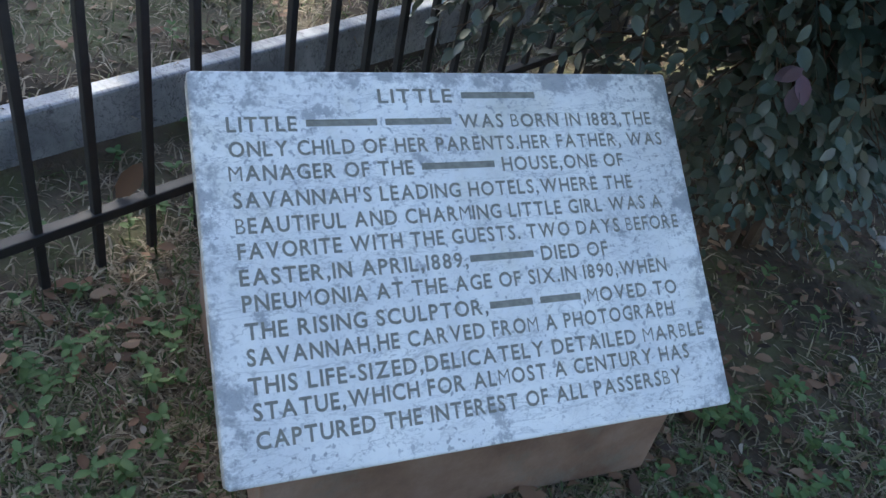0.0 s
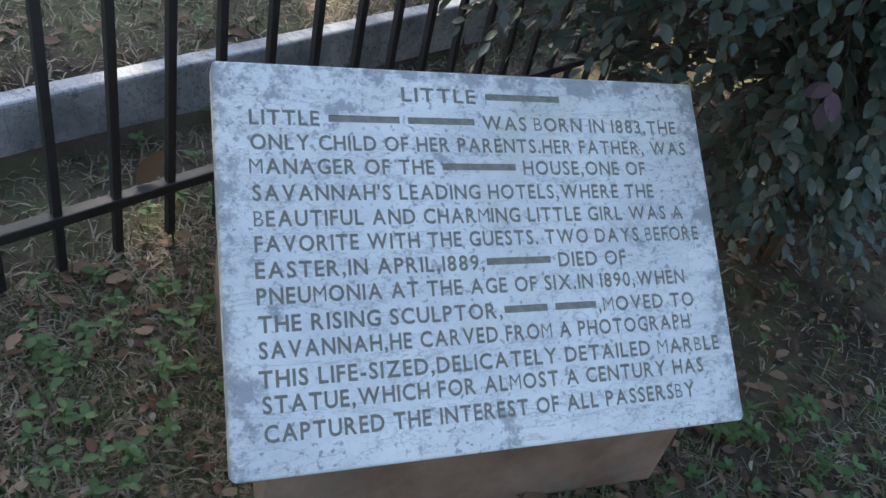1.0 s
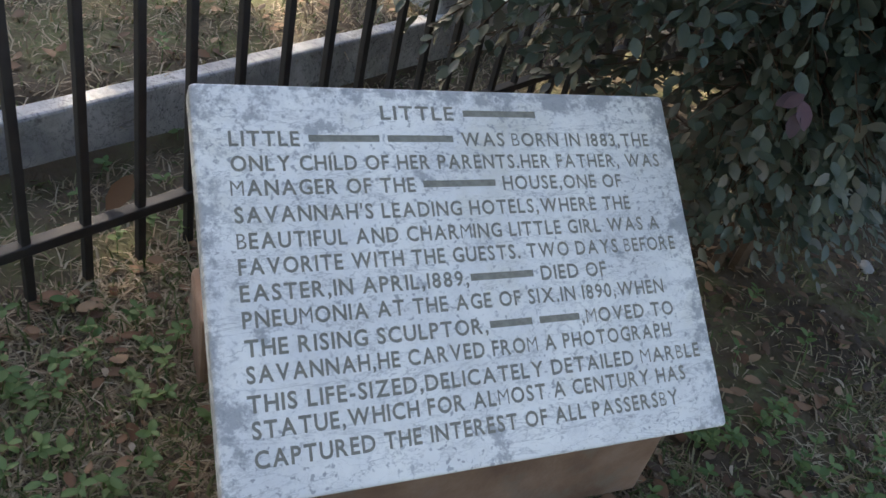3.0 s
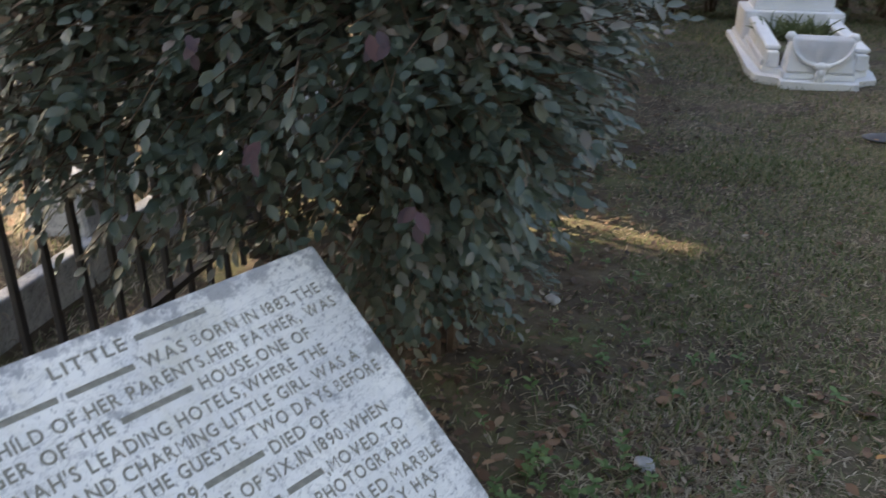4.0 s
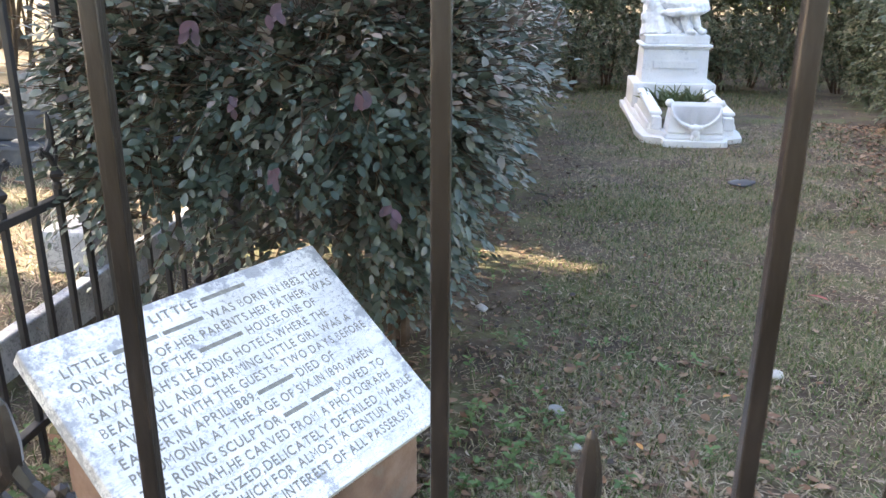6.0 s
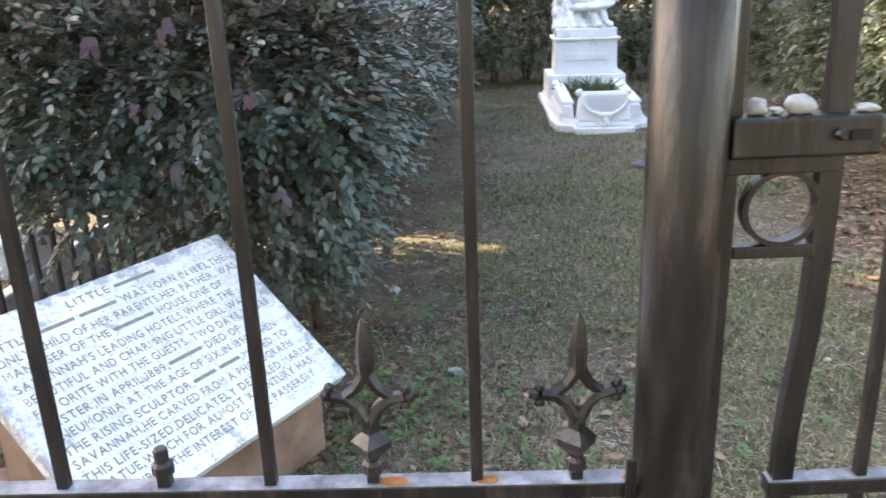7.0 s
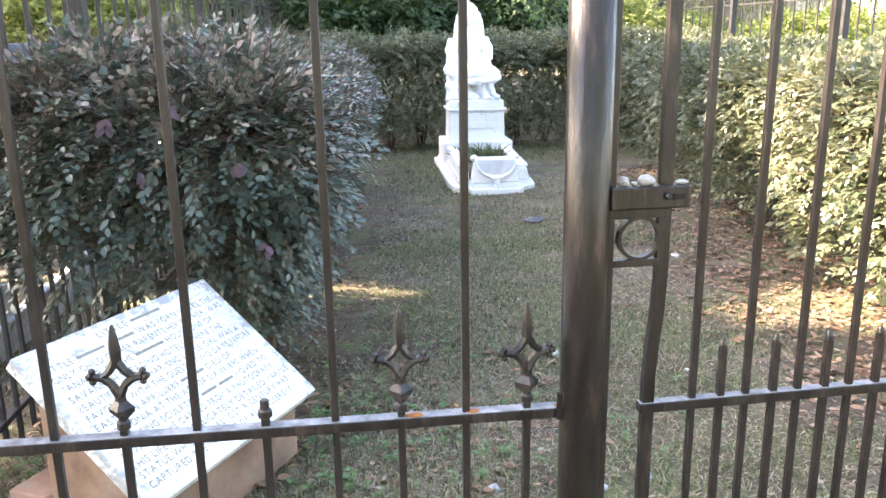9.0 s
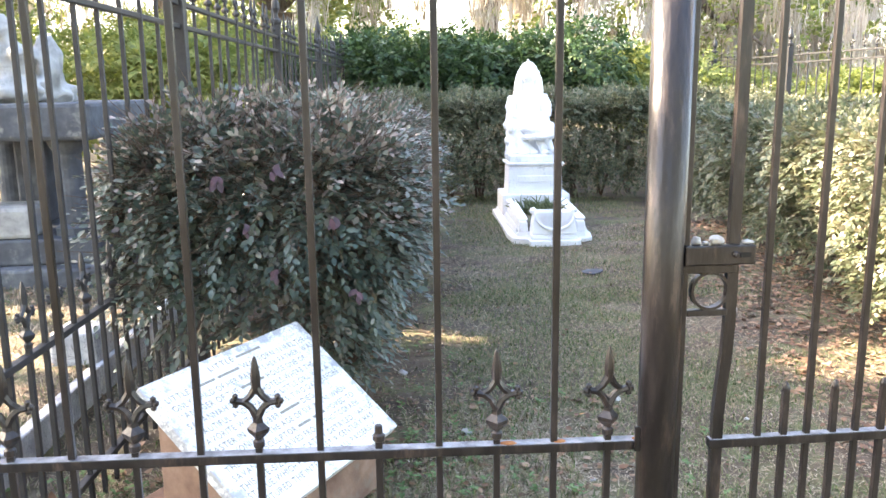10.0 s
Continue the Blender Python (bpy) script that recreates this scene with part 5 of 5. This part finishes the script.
def tree(x, y, h, r, n, label, moss=0, lean=(0, 0), leaf=0.2, crown_low=0.45):
    t = thing("oak_tree", label, "tree", group="oak trees")
    bm = bmesh.new()
    tr = 0.03 * h + 0.08
    tube(bm, [(x, y, -0.1), (x, y, 0.4), (x + lean[0] * 0.3, y + lean[1] * 0.3, h * 0.25), (x + lean[0], y + lean[1], h * 0.55), (x + lean[0] * 1.3, y + lean[1] * 1.3, h * 0.85)], [tr * 1.5, tr * 1.1, tr, tr * 0.7, tr * 0.25], 12)
    cs = []
    for i in range(12):
        a = i * 2.4 + rng.uniform(-.3, .3)
        k = r * rng.uniform(0.35, 0.85)
        zc = h * rng.uniform(crown_low + 0.1, 0.95)
        c = (x + lean[0] + math.cos(a) * k, y + lean[1] + math.sin(a) * k, zc)
        cs.append((c, (r * 0.42, r * 0.42, r * 0.26)))
        tube(bm, [(x + lean[0] * 0.7, y + lean[1] * 0.7, h * 0.4), (x + lean[0] + math.cos(a) * k * 0.5, y + lean[1] + math.sin(a) * k * 0.5, (h * 0.45 + zc) / 2 + 0.2), c], [tr * 0.45, tr * 0.3, tr * 0.1], 7)
    part("trunk", bm, M_BARK, t)
    leafy("crown", t, cs, n, 7, 0.5, leaf, M_FAR_LEAF)
    if moss:
        k = rng.integers(0, len(cs), moss)
        c = np.array([q[0] for q in cs])[k] + rng.normal(0, 0.3, (moss, 3)) * r
        P = np.repeat(c, 90, 0) + rng.normal(0, 0.2, (moss * 90, 3))
        A = np.tile([0, 0, -1.0], (len(P), 1)) + rng.normal(0, 0.12, (len(P), 3))
        N = np.concatenate([rng.normal(0, 1, (len(P), 2)), np.zeros((len(P), 1))], 1)
        part("hanging_moss", leaves_mesh("hanging_moss", P, A, N, rng.uniform(0.4, 1.5, len(P)), M_MOSS, chip=True, width=0.055), M_MOSS, t, kind="stuff")


tree(2.6, 26, 11, 5.5, 2600, "oak with grey hanging moss in the distance", 60, (1.0, 0))
tree(9.5, 24, 10, 5.5, 2200, "oak with grey hanging moss in the distance", 260, (-1, 0), 0.2, 0.12)
tree(16, 27, 11, 6, 2200, "oak with grey hanging moss in the distance", 260, (-1, 0), 0.2, 0.12)
tree(-6, 20, 10, 5, 2600, "oak beyond the neighbouring plot", 60, (0.6, 0))
tree(-9, 13, 9, 4.5, 2400, "oak beyond the neighbouring plot", 50, (0.4, 0))


def shade_oak():
    """A broad live oak to the side, added out of view so that its crown keeps the sun off the plots."""
    t = thing("oak_tree", "broad oak added out of view to shade the plots", "tree", group="oak trees")
    bx, by = -12.0, 6.0
    bm = bmesh.new()
    tube(bm, [(bx, by, -0.1), (bx, by, 0.5), (bx + 0.3, by - 0.2, 2.4), (bx + 0.5, by - 0.4, 4.5)], [0.75, 0.55, 0.45, 0.3], 14)
    cs = []
    # each crown clump is set up-sun of a spot that it has to shade
    spots = [(gx, gy, 1.05) for gx in np.arange(-6.5, 0.0, 1.5) for gy in np.arange(-2.5, 8.0, 1.5) if (gx > -1.8 or gy < 1.5 or gy == 5.0)] + [(-0.75, 1.6, 0.9), (-1.0, 2.6, 0.7)]
    spots += [(0.75, gy, 0.65) for gy in np.arange(-1.5, 5.8, 0.8)] + [(1.25, gy, 0.6) for gy in np.arange(3.8, 5.8, 0.8)] + [(gx, gy, 1.0) for gx in (1.0, 2.4, 3.8) for gy in (6.6, 8.0)] + [(2.7, 5.35, 0.6), (3.3, 5.3, 0.6), (3.9, 5.3, 0.7)]
    for gx, gy, r in spots:
        h = rng.uniform(6.3, 8.2)
        c = np.array([gx, gy, 0.6]) + np.array(SUN_DIR) * (h / SUN_DIR.z) + rng.normal(0, 0.12, 3)
        cs.append((tuple(c), (r, r, 0.45)))
        if rng.random() < 0.35:
            tube(bm, [(bx + 0.4, by - 0.3, 3.6), ((bx + c[0]) / 2, (by + c[1]) / 2, (4.2 + c[2]) / 2 + 0.3), tuple(c)], [0.2, 0.13, 0.05], 7)
    part("trunk", bm, M_BARK, t)
    # the added crown is opened where patches of sun have to land
    leafy("crown", t, cs, 7500, 8, 0.4, 0.2, M_FAR_LEAF, [(2.5, 2.32, 0.5, 0.28), (0.2, 2.87, 0.25, 0.12), (0.64, 6.45, -0.12, -0.08), (-3.1, 4.3, 1.4, 2.0), (-0.95, 3.4, 0.3, 1.4)])


shade_oak()
tree(-4.0, 24, 9, 4.5, 2600, "oak beyond the neighbouring plot", 40, (0.4, 0), 0.2, 0.15)
tree(-12, 22, 10, 5, 2600, "oak beyond the neighbouring plot", 40, (0.4, 0), 0.2, 0.15)
for x, y, r, h in ((-6.5, 9.5, 1.8, 2.9), (-7.5, 7.0, 1.6, 2.4), (-4.6, 16, 2.0, 3.2), (-8, 14, 2.2, 3.5), (0.5, 17, 2.0, 2.8)):
    big_shrub(x, y, r, h, 2000, M_FAR_LEAF, "sunlit yellow-green shrub beyond the fence")
# unseen oaks added behind the camera to darken the iron's front faces
tree(-6.5, -9.5, 10, 5.0, 2600, "unseen oak added behind the viewpoint to block sky light", 30, (0.3, 0), 0.22, 0.12)
tree(2.5, -12.0, 11, 5.5, 2600, "unseen oak added behind the viewpoint to block sky light", 30, (0.3, 0), 0.22, 0.12)
tree(10.5, -8.0, 10, 5.0, 2600, "unseen oak added behind the viewpoint to block sky light", 30, (-0.3, 0), 0.22, 0.12)
